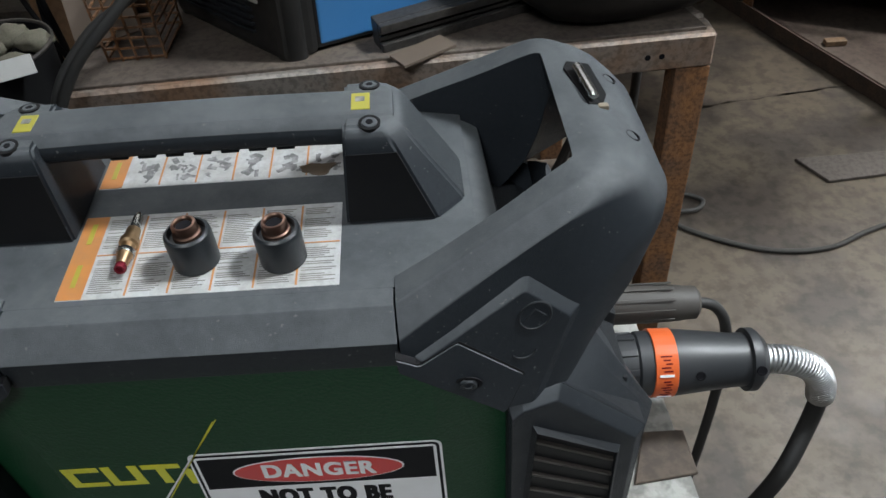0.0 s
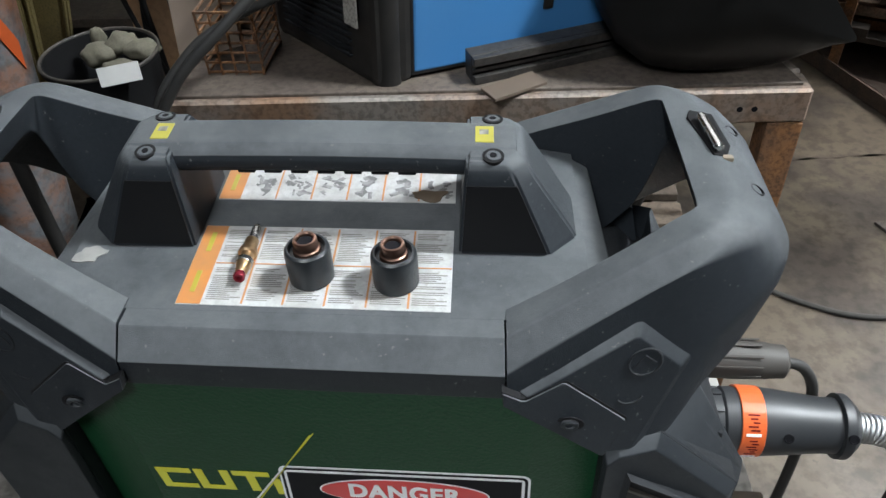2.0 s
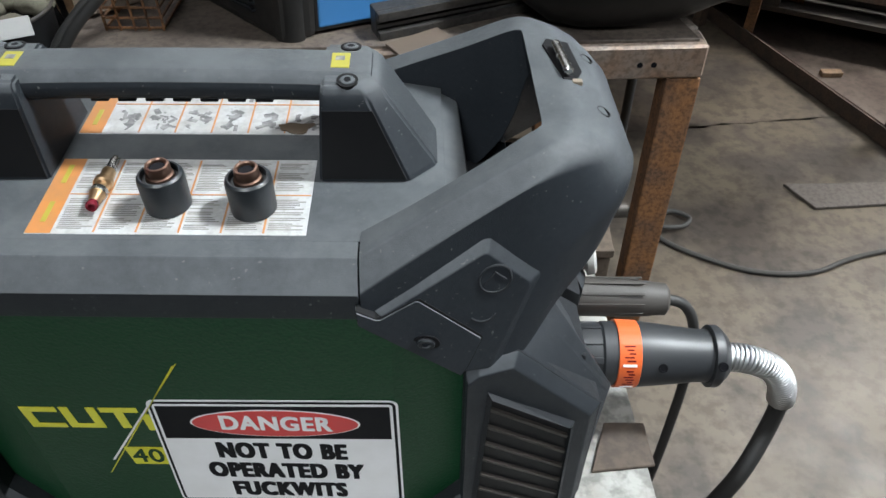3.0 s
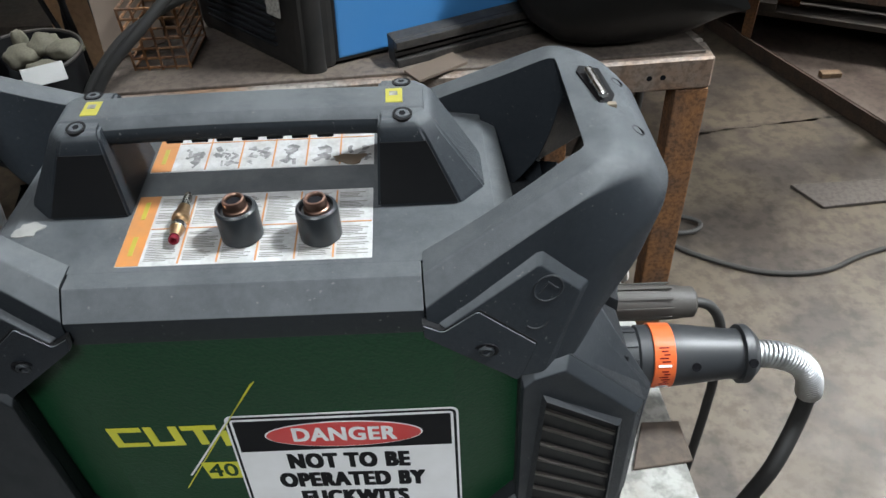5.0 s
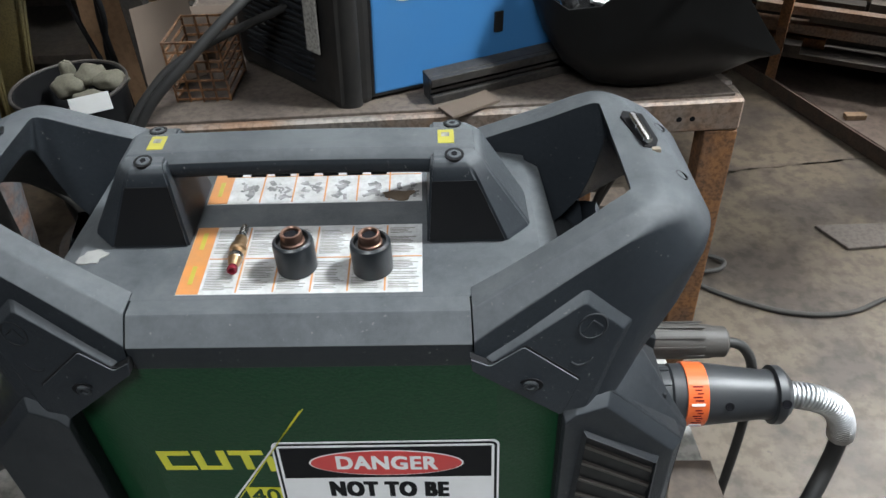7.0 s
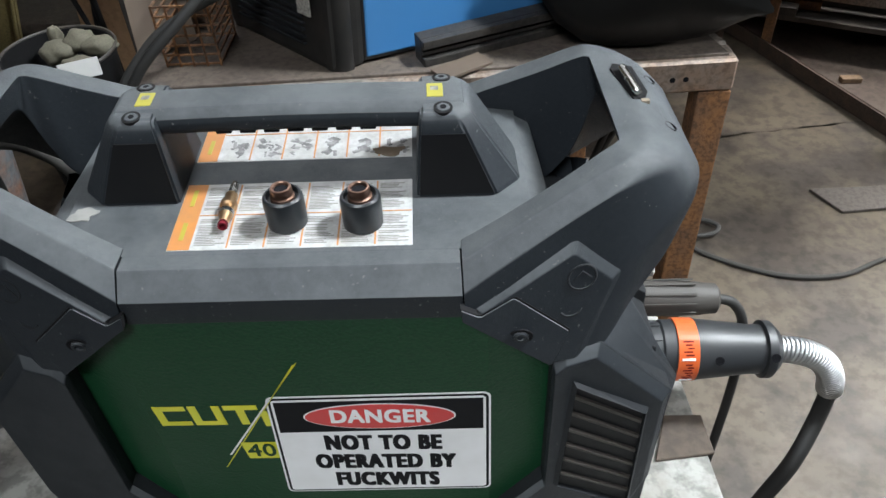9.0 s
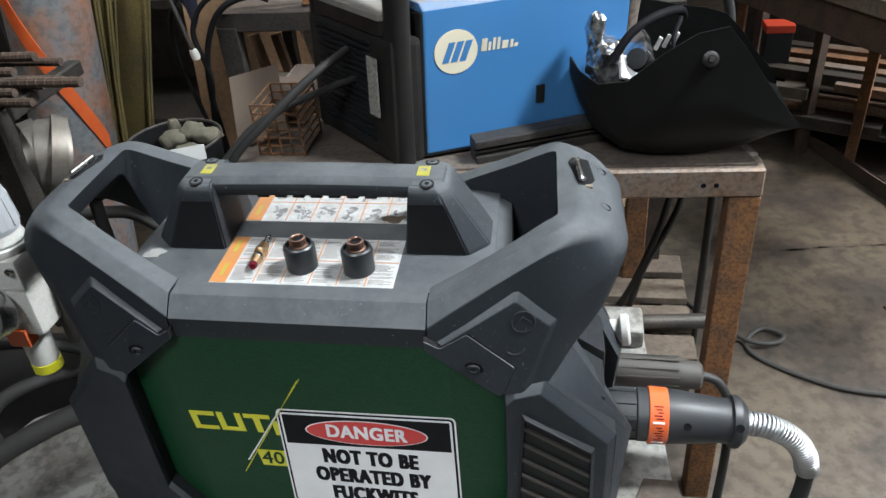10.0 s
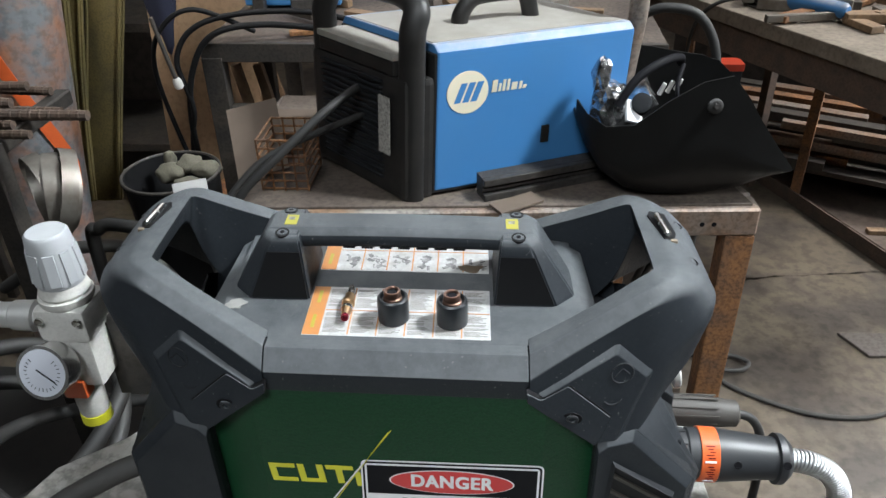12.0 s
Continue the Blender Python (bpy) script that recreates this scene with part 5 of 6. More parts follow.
# reinforcing bars on a low stand, and a coil of flat steel
bars = thing("bar_stand", (-1.0, 0.60, 0), "dark steel stand for loose bars", "stand")
for x in (-0.78, -1.35):
    part("upright", bar((x, 0.62, 0.0), (x, 0.62, 0.985), 0.04, 0.04, 0.003), dark_steel, bars)
    part("arm", bar((x, 0.55, 0.97), (x, 0.88, 0.97), 0.03, 0.03, 0.003), dark_steel, bars)
rnd = random.Random(11)


def ribbed_bar(p, q, r, mat):
    d = (Vector(q) - Vector(p))
    n = int(d.length / 0.016)
    prof = []
    for i in range(n):
        h = i * d.length / n
        prof += [(h, r), (h + 0.010, r), (h + 0.012, r * 1.10), (h + 0.0145, r * 1.10)]
    return lathe(p, d, prof, 10)


for k, (x1, y, z, r) in enumerate(((-0.575, 0.60, 1.046, 0.0085), (-0.72, 0.62, 1.020, 0.008), (-0.74, 0.66, 1.042, 0.0085), (-0.71, 0.64, 0.994, 0.008), (-0.68, 0.70, 1.011, 0.008), (-0.77, 0.76, 1.035, 0.0085), (-0.74, 0.72, 0.994, 0.008), (-0.80, 0.80, 1.02, 0.0085), (-0.78, 0.84, 0.995, 0.0085))):
    rb = thing("rebar", (x1, y, z), "rusty ribbed reinforcing bar on the stand", "steel bar", "rusty bars on the stand")
    part("bar", ribbed_bar((x1, y, z), (x1 - 0.95, y + 0.02 * rnd.uniform(-1, 1), z + 0.012 * rnd.uniform(-1, 1)), r, dark_rust), dark_rust, rb)
coil = thing("steel_strip_coil", (-0.60, 0.50, 0.96), "bright coil of flat steel strip hanging from the bars", "steel coil")
for k in range(6):
    bm = bmesh.new()
    r = 0.050 + 0.003 * k
    rows = []
    for i in range(37):
        a = i / 36 * math.tau
        c = Vector((0, r * math.cos(a), r * math.sin(a)))
        n = Vector((0, math.cos(a), math.sin(a)))
        rows.append([c + Vector((dx, 0, 0)) + n * dn for dx, dn in ((-0.012, 0), (0.012, 0), (0.012, 0.002), (-0.012, 0.002))])
    vr = [[bm.verts.new(p) for p in rw] for rw in rows[:-1]]
    for i in range(36):
        for j in range(4):
            a, b = vr[i], vr[(i + 1) % 36]
            bm.faces.new((a[j], a[(j + 1) % 4], b[(j + 1) % 4], b[j]))
    bm.transform(Matrix.Translation((-0.63 + 0.014 * (k % 3), 0.52, 0.948 + 0.004 * (k % 2))) @ Matrix.Rotation(0.5 + 0.11 * (k % 4), 4, "Z") @ Matrix.Rotation(0.22 * (k % 3) - 0.1, 4, "Y"))
    part("turn", bm, bare_steel, coil, smooth=40)

# bucket with gloves
bucket = thing("bucket", (-0.545, 0.77, 0.55), "black plastic bucket with a bright rim", "bucket")
part("wall", lathe((-0.545, 0.77, 0.55), (0, 0, 1), [(0, 0.065), (0.005, 0.070), (0.30, 0.088), (0.305, 0.092), (0.312, 0.092), (0.312, 0.086), (0.24, 0.080), (0.20, 0.075), (0.20, 0.02)], 32), plastic_black, bucket, smooth=40)
part("rim", tube([(-0.545 + 0.0905 * math.cos(k * math.tau / 36), 0.77 + 0.0905 * math.sin(k * math.tau / 36), 0.8625) for k in range(37)], 0.003, 8, 1), dark_steel, bucket, smooth=60)
part("tag", box(-0.03, 0.03, -0.002, 0.002, -0.014, 0.014, 0.001, Matrix.Translation((-0.478, 0.694, 0.868)) @ Matrix.Rotation(0.45, 4, "Z") @ Matrix.Rotation(-0.5, 4, "X")), cloth_white, bucket, "white paper tag")
stool = thing("drum", (-0.545, 0.77, 0), "dark steel drum under the bucket", "drum")
part("shell", lathe((-0.545, 0.77, 0), (0, 0, 1), [(0, 0.12), (0.18, 0.12), (0.185, 0.124), (0.19, 0.12), (0.54, 0.12), (0.545, 0.124), (0.55, 0.122)], 28), dark_steel, stool, smooth=40)


gl = thing("work_glove", (-0.52, 0.78, 0.84), "crumpled beige leather work gloves in the bucket", "gloves")
for k, (dx, dy, dz, sx, sy, sz) in enumerate(((-0.03, 0.0, 0.032, 0.034, 0.030, 0.022), (0.005, 0.02, 0.042, 0.030, 0.028, 0.020), (0.045, 0.01, 0.036, 0.034, 0.026, 0.018), (-0.045, 0.03, 0.045, 0.014, 0.014, 0.026), (0.02, -0.03, 0.022, 0.036, 0.02, 0.016))):
    part("fold", lumpy((-0.520 + 0.85 * dx, 0.775 + dy, 0.832 + 0.85 * dz), (sx * 0.85, sy * 0.85, sz * 0.85), k + 1), glove_mat, gl, smooth=80)

# cables of the welder
hose("welder_cable", [(-0.175, 0.78, 1.030), (-0.225, 0.72, 1.005), (-0.295, 0.67, 0.950), (-0.365, 0.64, 0.885), (-0.41, 0.62, 0.80), (-0.42, 0.58, 0.66), (-0.45, 0.5, 0.4), (-0.45, 0.42, 0.02)], 0.0078, rubber, "thick black cable drooping from the blue welder", "cable")
hose("welder_cable", [(-0.170, 0.79, 0.975), (-0.21, 0.76, 0.968), (-0.29, 0.72, 0.945), (-0.36, 0.69, 0.905), (-0.42, 0.65, 0.82), (-0.43, 0.60, 0.66), (-0.46, 0.52, 0.4), (-0.47, 0.44, 0.02)], 0.0066, rubber, "black cable drooping from the blue welder", "cable")

# wire basket and paper on the table
basket = thing("wire_basket", (-0.32, 0.80, TOP), "brown rusty wire basket on the table", "basket")
BX0, BX1, BY0, BY1 = -0.362, -0.275, 0.745, 0.850
for i in range(7):
    z = TOP + 0.004 + i * 0.016
    for y in (BY0, BY1):
        part("wire", bar((BX0, y, z), (BX1, y, z), 0.003, 0.003), rusty, basket)
    for x in (BX0, BX1):
        part("wire", bar((x, BY0, z), (x, BY1, z), 0.003, 0.003), rusty, basket)
for i in range(5):
    x = BX0 + i * (BX1 - BX0) / 4
    for y in (BY0, BY1):
        part("wire", bar((x, y, TOP), (x, y, TOP + 0.102), 0.003, 0.003), rusty, basket)
card = thing("cardboard_box", (-0.33, 1.08, TOP), "flattened pale cardboard box on the table", "box")
part("lower", box(-0.43, -0.30, 0.90, 1.02, TOP, TOP + 0.05, 0.002), material("pale_card", (0.115, 0.085, 0.065), 0.8, second=(0.085, 0.066, 0.05), scale=15), card)
part("flap", box(-0.05, 0.05, -0.08, 0.08, -0.002, 0.002, 0.0005, Matrix.Translation((-0.395, 0.85, TOP + 0.056)) @ Matrix.Rotation(0.66, 4, "X") @ Matrix.Rotation(0.3, 4, "Z")), bpy.data.materials["pale_card"], card)
card2 = thing("wooden_block", (0.105, 0.705, TOP), "small pale wooden packing strip", "wood strip")
part("strip", box(-0.04, 0.05, -0.02, 0.02, 0, 0.005, 0.001, Matrix.Translation((0.105, 0.705, TOP)) @ Matrix.Rotation(0.6, 4, "Z")), bpy.data.materials["pale_card"], card2)

# grey steel frame bench far left, loaded with scrap
fb = thing("frame_bench", (-0.30, 1.55, 0), "grey steel angle-frame bench with dusty top", "bench")
part("top", box(-0.64, 0.45, 1.27, 1.95, 0.925, 0.958, 0.002), table_plate, fb)
part("apron", box(-0.645, 0.45, 1.25, 1.268, 0.915, 0.960, 0.002), dark_steel, fb)
for x in (-0.62, 0.42):
    for y in (1.26, 1.92):
        part("leg", box(x - 0.025, x + 0.025, y - 0.012, y + 0.025, 0, 0.925, 0.002), dark_steel, fb)
part("stretcher", box(-0.60, 0.42, 1.255, 1.285, 0.775, 0.800, 0.002), dark_steel, fb)
part("shelf", box(-0.60, 0.42, 1.29, 1.90, 0.40, 0.42, 0.002), board_brown, fb)
crate = thing("wooden_crate", (-0.28, 1.55, 0.42), "plain wooden crate on the lower shelf", "crate")
for z in (0.425, 0.51, 0.595):
    part("slat", box(-0.45, -0.10, 1.45, 1.465, z, z + 0.075, 0.002), wood, crate)
    part("slat", box(-0.45, -0.10, 1.70, 1.715, z, z + 0.075, 0.002), wood, crate)
for x in (-0.44, -0.12):
    part("end_board", box(x - 0.01, x + 0.01, 1.466, 1.699, 0.425, 0.67, 0.002), wood, crate)
for k, (x0, x1, lean) in enumerate(((-0.52, -0.44, 0.16), (-0.46, -0.42, 0.22))):
    pl = thing("leaning_lath", (x0, 1.40, 0.42), "pale wooden lath leaning under the bench", "lath", "leaning laths")
    part("lath", bar((x0, 1.36, 0.425), (x0 - 0.10, 1.40, 0.86), 0.012, 0.03, 0.001), wood, pl)
rnd = random.Random(3)
for k in range(26):
    x, y = rnd.uniform(-0.60, 0.25), rnd.uniform(1.30, 1.85)
    nm, mt, lb = rnd.choice((("steel_offcut", dark_steel, "dark steel offcut on the frame bench"), ("steel_offcut", bare_steel, "bright steel offcut on the frame bench"), ("wood_offcut", wood, "pale wood offcut on the frame bench"), ("steel_offcut", rusty, "rusty steel offcut on the frame bench")))
    o = thing(nm, (x, y, 0.958), lb, "offcut", "offcuts on the frame bench")
    a, l, w, h = rnd.uniform(0, 3.1), rnd.uniform(0.05, 0.2), rnd.uniform(0.012, 0.04), rnd.uniform(0.008, 0.03)
    part("piece", box(-l / 2, l / 2, -w / 2, w / 2, 0, h, 0.002, Matrix.Translation((x, y, 0.958 + 0.0004 * k)) @ Matrix.Rotation(a, 4, "Z")), mt, o)
bx = thing("blue_toolbox", (-0.50, 1.62, 0.958), "blue steel toolbox on the frame bench", "toolbox")
part("body", box(-0.62, -0.36, 1.55, 1.72, 0.97, 1.10, 0.006), blue_paint, bx)
part("lid", box(-0.625, -0.355, 1.545, 1.725, 1.10, 1.13, 0.006), blue_paint, bx)

# torch hoses thrown over the corner of the frame bench
for pts, r in (([(-0.30, 1.30, 0.975), (-0.48, 1.27, 1.00), (-0.60, 1.24, 0.985), (-0.665, 1.235, 0.90), (-0.70, 1.25, 0.76), (-0.72, 1.30, 0.55), (-0.74, 1.35, 0.02)], 0.009),
               ([(-0.20, 1.34, 0.972), (-0.42, 1.31, 1.02), (-0.62, 1.26, 1.01), (-0.70, 1.24, 0.93), (-0.685, 1.24, 0.80), (-0.73, 1.28, 0.62), (-0.78, 1.34, 0.02)], 0.008),
               ([(-0.52, 1.30, 0.975), (-0.64, 1.25, 1.04), (-0.72, 1.23, 1.00), (-0.76, 1.24, 0.90), (-0.74, 1.26, 0.70), (-0.70, 1.32, 0.40), (-0.69, 1.36, 0.02)], 0.007)):
    hose("torch_hose", pts, r * 0.85, plastic_black, "black torch hose hanging over the frame bench corner")
lever = thing("clamp_lever", (-0.70, 1.21, 0.86), "steel clamp lever hanging among the torch hoses", "clamp")
part("arm", bar((-0.735, 1.222, 1.03), (-0.705, 1.222, 0.88), 0.012, 0.008, 0.002), dark_steel, lever)
part("grip_end", lathe((-0.705, 1.222, 0.885), (0.2, 0, -1), [(0, 0.008), (0.008, 0.011), (0.022, 0.011), (0.027, 0.007)], 16), cream_plastic, lever, "pale plastic end", smooth=40)

# boards and cloths behind the hanging strips
def sheet_thing(name, label, category, x0, x1, z0, z1, y, lean, mat, thick=0.012, skew=0.0):
    t = thing(name, ((x0 + x1) / 2, y, z0), label, category)
    bm = box(x0, x1, y, y + thick, z0, z1, 0.002)
    for v in bm.verts:
        v.co.y += lean * (v.co.z - z0)
        v.co.x += skew * (v.co.z - z0)
    part("panel", bm, mat, t)
    return t


sheet_thing("leaning_board", "brown chipboard sheet leaning against the wall", "board", -1.06, -0.72, 0.0, 1.5, 1.78, 0.12, board_brown)
sheet_thing("leaning_board", "pale plywood strip leaning at an angle", "board", -0.66, -0.50, 0.0, 1.5, 1.85, 0.05, wood, 0.012, -0.25)
for nm, lb, x, z, sx, sz, mt in (("navy_overall", "dark navy overall hanging on the rail", -0.845, 1.10, 0.055, 0.36, cloth_blue), ("white_rag", "white cloth hanging beside the navy overall", -0.80, 1.28, 0.035, 0.20, cloth_white)):
    t = thing(nm, (x, 1.50, z), lb, "clothing")
    bm = lumpy((x, 1.53 if nm[0] == "n" else 1.52, z + sz * 0.3), (sx, 0.03, sz * 0.9), 7)
    part("cloth", bm, mt, t, smooth=80)
for k in range(14):
    x, y = rnd.uniform(-0.95, -0.55), rnd.uniform(1.55, 1.9)
    o = thing("scrap_piece", (x, y, 0.0), "dark rusty scrap steel in a heap", "scrap", "scrap heap")
    a, l = rnd.uniform(0, 3.1), rnd.uniform(0.1, 0.3)
    part("piece", box(-l / 2, l / 2, -0.03, 0.03, 0, 0.06, 0.004, Matrix.Translation((x, y, 0.002 + 0.055 * (k % 7))) @ Matrix.Rotation(a, 4, "Z")), rnd.choice((rusty, dark_steel, board_brown)), o)
back_shelf = thing("dark_shelving", (-1.9, 2.2, 0), "dark loaded shelving against the back", "shelving")
for z in (0.3, 0.75, 1.2, 1.65):
    part("shelf", box(-2.9, -0.9, 2.05, 2.5, z, z + 0.03, 0.002), dark_steel, back_shelf)
for x in (-2.88, -1.9, -0.92):
    part("post", box(x - 0.02, x + 0.02, 2.03, 2.07, 0, 1.9, 0.002), dark_steel, back_shelf)
part("back_sheet", box(-2.9, -0.9, 2.5, 2.51, 0, 1.9), wall_paint, back_shelf)

# ---- right background ----
wb_a, wb_b = Vector((0.62, 2.55, 0)), Vector((2.3, 1.72, 0))
wd = (wb_b - wb_a).normalized()
wn2 = Vector((-wd.y, wd.x, 0))
WM = Matrix(((wd.x, wn2.x, 0, wb_a.x), (wd.y, wn2.y, 0, wb_a.y), (0, 0, 1, 0), (0, 0, 0, 1)))


def wl(bm):
    bm.transform(WM)
    return bm


rack2 = thing("stock_rack", wb_a, "low dark steel rack holding bar stock", "rack")
for x in (0.0, 0.66, 1.3, 1.95):
    for y in (0.06, 0.78):
        part("post", wl(box(x - 0.018, x + 0.018, y - 0.018, y + 0.018, 0, 0.52, 0.002)), rusty, rack2)
part("shelf", wl(box(-0.05, 1.98, 0.08, 0.76, 0.12, 0.14, 0.002)), dark_steel, rack2)
part("back_sheet", wl(box(-0.1, 2.0, 0.86, 0.87, 0.0, 1.6)), wall_paint, rack2)
w2, n2 = Vector((0.4887, -0.8725, 0)), Vector((0.8725, 0.4887, 0))
WM2 = Matrix(((w2.x, n2.x, 0, 0.60), (w2.y, n2.y, 0, 2.19), (0, 0, 1, 0), (0, 0, 0, 1)))


def wl2(bm):
    bm.transform(WM2)
    return bm


pale_top = material("pale_dusty_planks", (0.22, 0.185, 0.145), 0.7, second=(0.12, 0.095, 0.072), scale=8, amount=0.7, grain=0.3, grain_scale=70)
work = thing("workbench", (1.2, 2.0, 0), "heavy wooden workbench with a dusty plank top", "workbench")
for k in range(3):
    part("plank", wl2(box(-0.35, 0.92, 0.2 * k, 0.2 * k + 0.196, 0.815, 0.86, 0.004)), pale_top, work)
part("front_rail", wl2(box(-0.35, 0.92, 0.012, 0.045, 0.725, 0.813, 0.003)), dark_rust, work)
for x in (-0.30, 0.02, 0.88):
    part("leg", wl2(box(x - 0.018, x + 0.018, 0.54, 0.576, 0, 0.814, 0.002)), dark_rust, work)
rnd = random.Random(8)
for k in range(34):
    x, y, z = rnd.uniform(0.0, 1.4), 0.10 + 0.07 * (k % 9), 0.141 + 0.047 * (k // 9)
    nm, mt = rnd.choice((("flat_bar", bare_steel), ("flat_bar", dark_steel), ("steel_section", mill_steel), ("steel_section", dark_steel), ("flat_bar", rusty)))
    l, w, h = rnd.uniform(0.35, 0.9), rnd.uniform(0.035, 0.062), rnd.uniform(0.03, 0.045)
    o = thing(nm, WM @ Vector((x, y, z)), "steel stock stacked on the shelf under the workbench", "steel stock", "steel stock under the workbench")
    part("stock", wl(box(x, x + l, y - w / 2, y + w / 2, z, z + h, 0.002)), mt, o)
for k in range(34):
    x, y = rnd.uniform(-0.25, 0.82), rnd.uniform(0.05, 0.52)
    nm, mt, lb = rnd.choice((("tool", dark_steel, "dark hand tool on the workbench"), ("offcut", bare_steel, "bright steel offcut on the workbench"), ("timber_strip", wood, "pale timber strip on the workbench"), ("offcut", rusty, "rusty offcut on the workbench")))
    l, w, h = rnd.uniform(0.06, 0.25), rnd.uniform(0.015, 0.05), rnd.uniform(0.012, 0.04)
    o = thing(nm, WM2 @ Vector((x, y, 0.86)), lb, "tool" if nm == "tool" else "offcut", "clutter on the workbench")
    part("piece", wl2(box(-l / 2, l / 2, -w / 2, w / 2, 0, h, 0.003, Matrix.Translation((x, y, 0.8602 + 0.0004 * k)) @ Matrix.Rotation(rnd.uniform(0, 3), 4, "Z"))), mt, o)
g = thing("angle_grinder", WM2 @ Vector((0.38, 0.10, 0.86)), "blue and grey angle grinder on the workbench", "grinder")
part("motor", wl2(lathe((0.35, 0.14, 0.892), (1, 0.2, 0), [(0, 0.02), (0.01, 0.030), (0.12, 0.030), (0.13, 0.024), (0.22, 0.022), (0.23, 0.015)], 20)), blue_paint, g, smooth=40)
part("head", wl2(box(0.30, 0.36, 0.105, 0.165, 0.862, 0.915, 0.008)), dark_steel, g)
part("disc", wl2(lathe((0.33, 0.135, 0.861), (0, 0, 1), [(0, 0.06), (0.004, 0.06)], 28)), dark_steel, g)
hose("power_lead", [tuple(WM2 @ Vector(p)) for p in ((0.31, 0.12, 0.885), (0.27, 0.0, 0.875), (0.20, -0.02, 0.80), (0.10, 0.05, 0.66), (0.02, 0.12, 0.5), (-0.04, 0.2, 0.2), (-0.1, 0.25, 0.012), (-0.3, 0.3, 0.012))], 0.006, rubber, "black power lead hanging from the workbench", "cable")
for x, y, z, s in ((0.98, 2.62, 0.44, 0.05), (0.78, 2.60, 0.40, 0.04)):
    o = thing("red_box", (x, y, 0.141), "small red plastic box in the shadow under the workbench", "box")
    part("body", box(x - s, x + s, y - 0.04, y + 0.04, 0.141, z, 0.004), plastic_dark, o)
    part("lid", box(x - s - 0.004, x + s + 0.004, y - 0.044, y + 0.044, z, z + 0.03, 0.004), red_paint, o)
fr = thing("green_stool", (0.56, 2.25, 0), "pale wooden stool with green frame behind the welder", "stool")
part("seat", box(0.44, 0.68, 2.18, 2.42, 0.58, 0.61, 0.004), wood, fr)
for x in (0.46, 0.66):
    for y in (2.20, 2.40):
        part("leg", box(x - 0.012, x + 0.012, y - 0.012, y + 0.012, 0, 0.58, 0.002), material("green_frame", (0.05, 0.16, 0.09), 0.5) if x < 0.5 and y < 2.3 else bpy.data.materials["green_frame"], fr)
hose("helmet_lead", [(0.36, 1.10, 1.07), (0.40, 1.09, 1.085), (0.46, 1.08, 1.075), (0.50, 1.07, 1.02), (0.515, 1.06, 0.93), (0.52, 1.05, 0.80), (0.53, 1.1, 0.4), (0.55, 1.2, 0.012)], 0.010, rubber, "dark cable looping behind the helmet", "cable")

# ---- on the floor ----
beam = thing("angle_iron", (1.2, 2.0, 0), "long brown angle iron lying on the floor", "angle iron")
p0, p1 = Vector((1.10, 2.58, 0.0)), Vector((1.535, 1.50, 0.0))
dd = (p1 - p0).normalized()
nn = Vector((-dd.y, dd.x, 0))
bm = bmesh.new()
add_prism(bm, [(0, 0), (0.055, 0), (0.055, 0.006), (0.006, 0.006), (0.006, 0.055), (0, 0.055)], "x", 0, (p1 - p0).length)
bm.transform(Matrix(((dd.x, nn.x, 0, p0.x), (dd.y, nn.y, 0, p0.y), (0, 0, 1, 0.001), (0, 0, 0, 1))))
part("angle", bm, dark_rust, beam)
plate = thing("floor_plate", (1.55, 2.1, 0), "flat brown steel plate lying on the floor", "steel plate")
part("plate", prism([(1.17, 2.60), (1.605, 1.535), (2.5, 1.75), (2.4, 2.7)], "z", 0.0005, 0.012, 0.002, 1), material("brown_plate", (0.15, 0.12, 0.10), 0.45, 0.2, second=(0.085, 0.06, 0.05), scale=3, amount=0.8, grain=0.3, grain_scale=50, rough_var=0.15), plate)
off = thing("timber_chip", (1.45, 2.05, 0.012), "small pale timber chip on the floor plate", "chip")
part("chip", box(1.42, 1.49, 2.03, 2.06, 0.0125, 0.030, 0.003), wood, off)
mat_t = thing("floor_mat", (1.3, 1.3, 0), "grey-brown rubber mat lying on the floor", "mat")
part("mat", prism([(1.112, 1.445), (1.168, 1.337), (1.39, 1.358), (1.95, 1.42), (1.95, 1.47)], "z", 0.0005, 0.010, 0.003), material("mat_grey", (0.11, 0.095, 0.085), 0.7, second=(0.08, 0.07, 0.06), scale=6, grain=0.3, grain_scale=80), mat_t)
# joint across the slab, a thin groove filled with dirt
bm = bmesh.new()
jr = random.Random(2)
prev = [bm.verts.new((-1.0, 1.48 + o, 0.0006)) for o in (0, 0.012)]
for i in range(1, 120):
    x = -1.0 + i * 0.032
    y = 1.48 + (x + 1.0) * 0.137 + jr.uniform(-0.004, 0.004)
    w = jr.choice((0.001, 0.003, 0.006, 0.012))
    cur = [bm.verts.new((x, y - w / 2, 0.0006)), bm.verts.new((x, y + w / 2, 0.0006))]
    bm.faces.new((prev[0], cur[0], cur[1], prev[1]))
    prev = cur
bmesh.ops.solidify(bm, geom=bm.faces[:], thickness=0.0012)
structure("floor_joint", bm, material("joint_dirt", (0.055, 0.046, 0.040), 0.8, second=(0.11, 0.095, 0.08), scale=22, amount=0.95), "dark dirt-filled joint in the concrete floor", "floor joint")
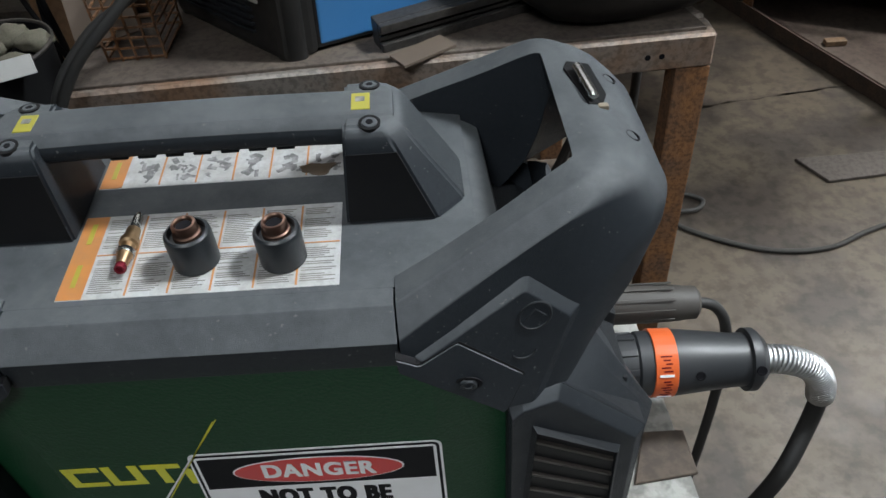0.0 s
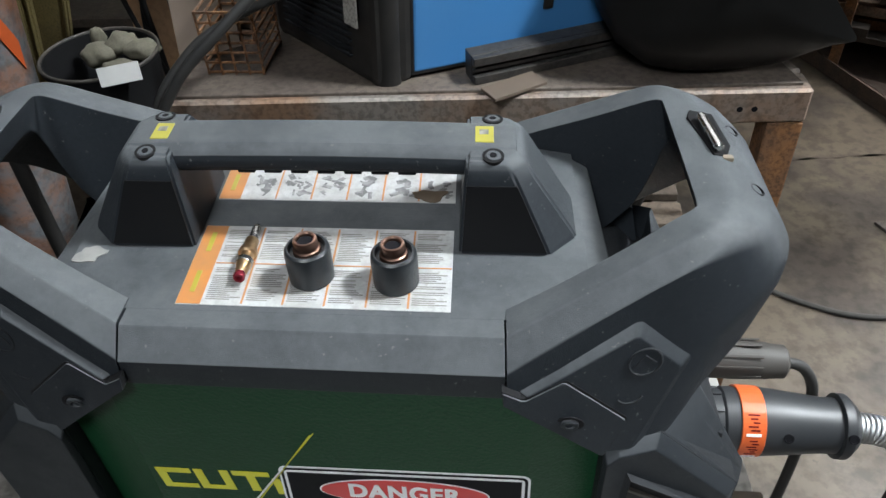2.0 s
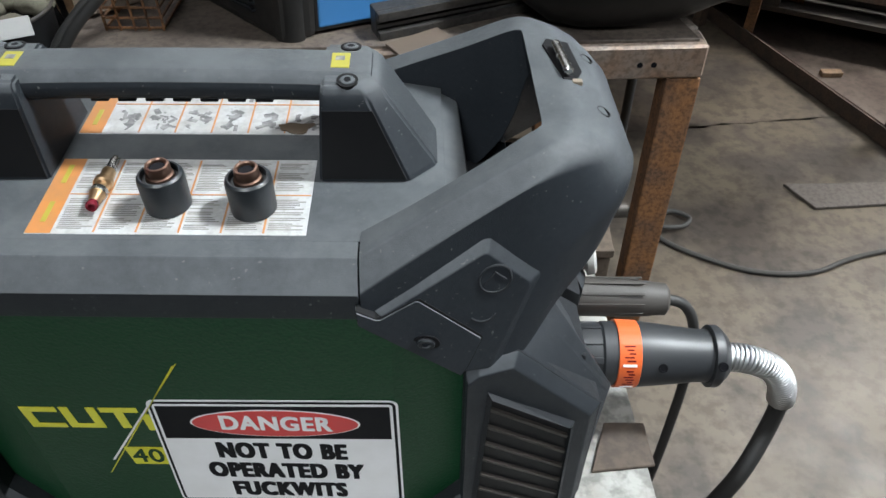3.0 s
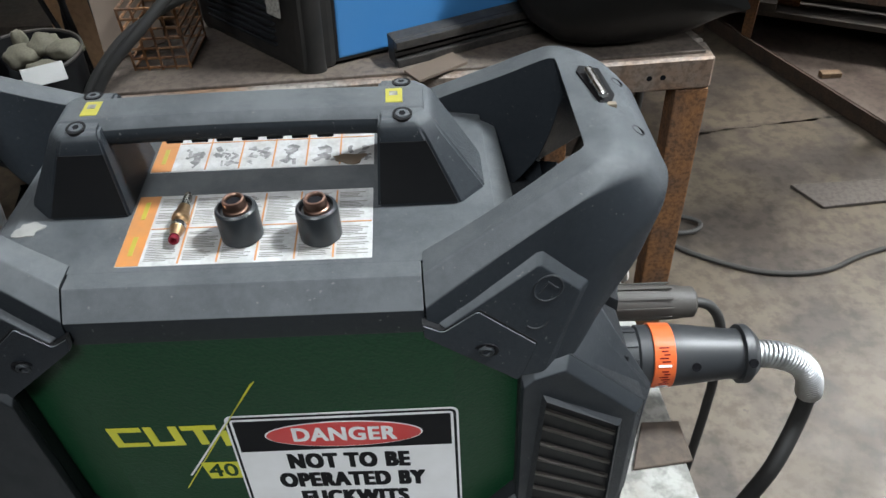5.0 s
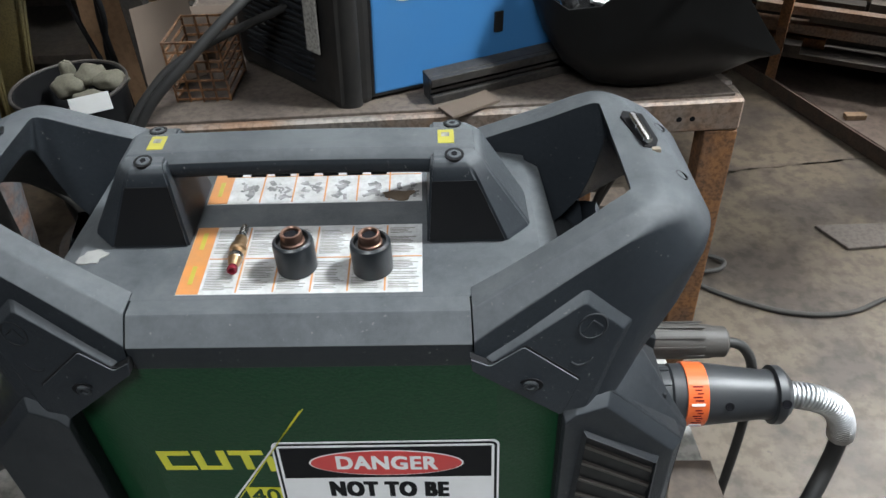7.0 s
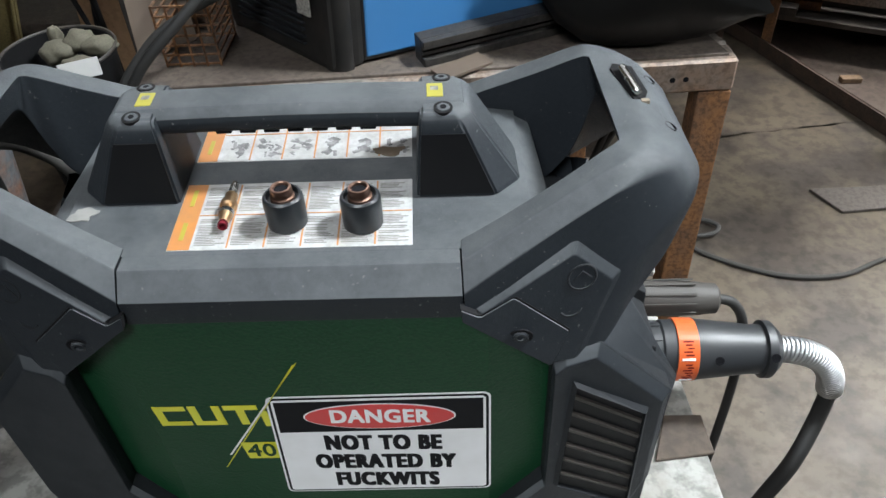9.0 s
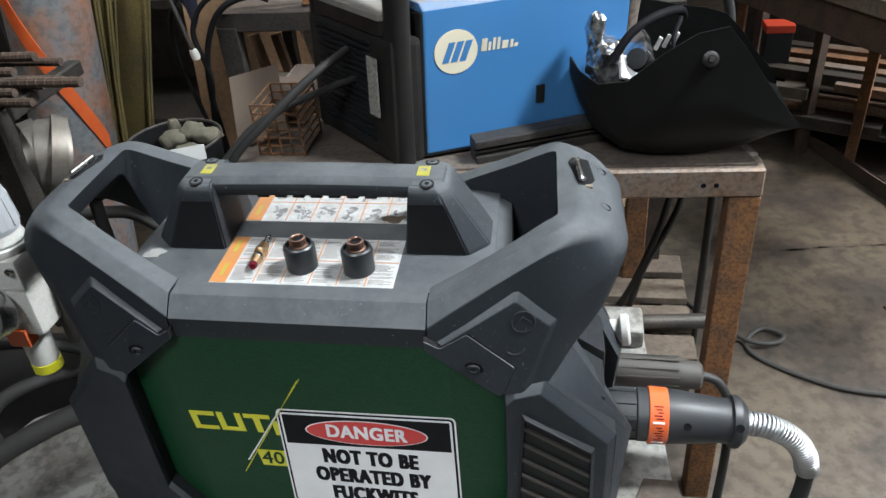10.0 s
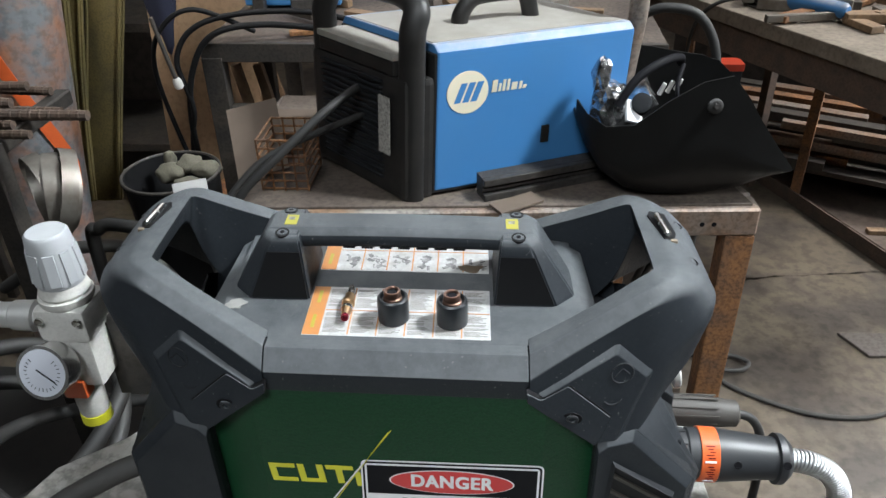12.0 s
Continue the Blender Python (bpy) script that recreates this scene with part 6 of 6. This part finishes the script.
loop = [(2.4, 1.30, 0.007), (1.7, 1.26, 0.007), (1.25, 1.155, 0.007), (1.08, 1.085, 0.007), (0.94, 1.083, 0.007), (0.82, 1.13, 0.007), (0.72, 1.20, 0.007), (0.705, 1.26, 0.008), (0.755, 1.315, 0.012), (0.805, 1.285, 0.014), (0.775, 1.245, 0.018), (0.70, 1.255, 0.018), (0.60, 1.38, 0.008), (0.45, 1.55, 0.007), (0.2, 1.62, 0.007)]
hose("floor_cable", loop, 0.0065, hose_grey, "grey-brown cable lying in a loop on the floor", "cable")
for k, (x, z) in enumerate(((0.43, 0.78), (0.455, 0.78))):
    hose("hanging_cable", [(x, 1.0, z), (x - 0.01, 1.0, 0.6), (x - 0.05 - 0.02 * k, 1.02, 0.42), (x - 0.10, 1.06, 0.26), (x - 0.16, 1.2, 0.05), (x - 0.2, 1.3, 0.008)], 0.008, rubber, "black cable hanging under the steel table", "cable")
pallet_wood = material("dirty_pallet_wood", (0.13, 0.10, 0.075), 0.8, second=(0.07, 0.055, 0.045), scale=12, amount=0.7, grain=0.3, grain_scale=80)
pal = thing("pallet_box", (0.32, 1.0, 0), "low wooden pallet with scrap under the table", "pallet")
for k in range(4):
    part("deck_board", box(0.05, 0.50, 0.86 + k * 0.11, 0.94 + k * 0.11, 0.265, 0.285, 0.003), pallet_wood, pal)
for x in (0.06, 0.25, 0.44):
    part("bearer", box(x, x + 0.06, 0.88, 1.26, 0.18, 0.264, 0.003), pallet_wood, pal)
    for y in (0.9, 1.2):
        part("block", box(x, x + 0.06, y, y + 0.05, 0.0, 0.18, 0.003), pallet_wood, pal)
pipe = thing("steel_tube", (0.3, 0.95, 0.29), "dark steel tube lying on the pallet", "tube")
part("tube", lathe((0.10, 0.93, 0.304), (1, 0.10, 0), [(0, 0.012), (0, 0.018), (0.44, 0.018), (0.44, 0.012)], 18), dark_steel, pipe, smooth=40)
pot = thing("white_container", (0.305, 0.40, 0.772), "small pale dirty plastic container behind the cutter on the bench", "container")
part("body", box(0.262, 0.318, 0.322, 0.378, 0.7722, 0.800, 0.006), bench_paint, pot, smooth=40)
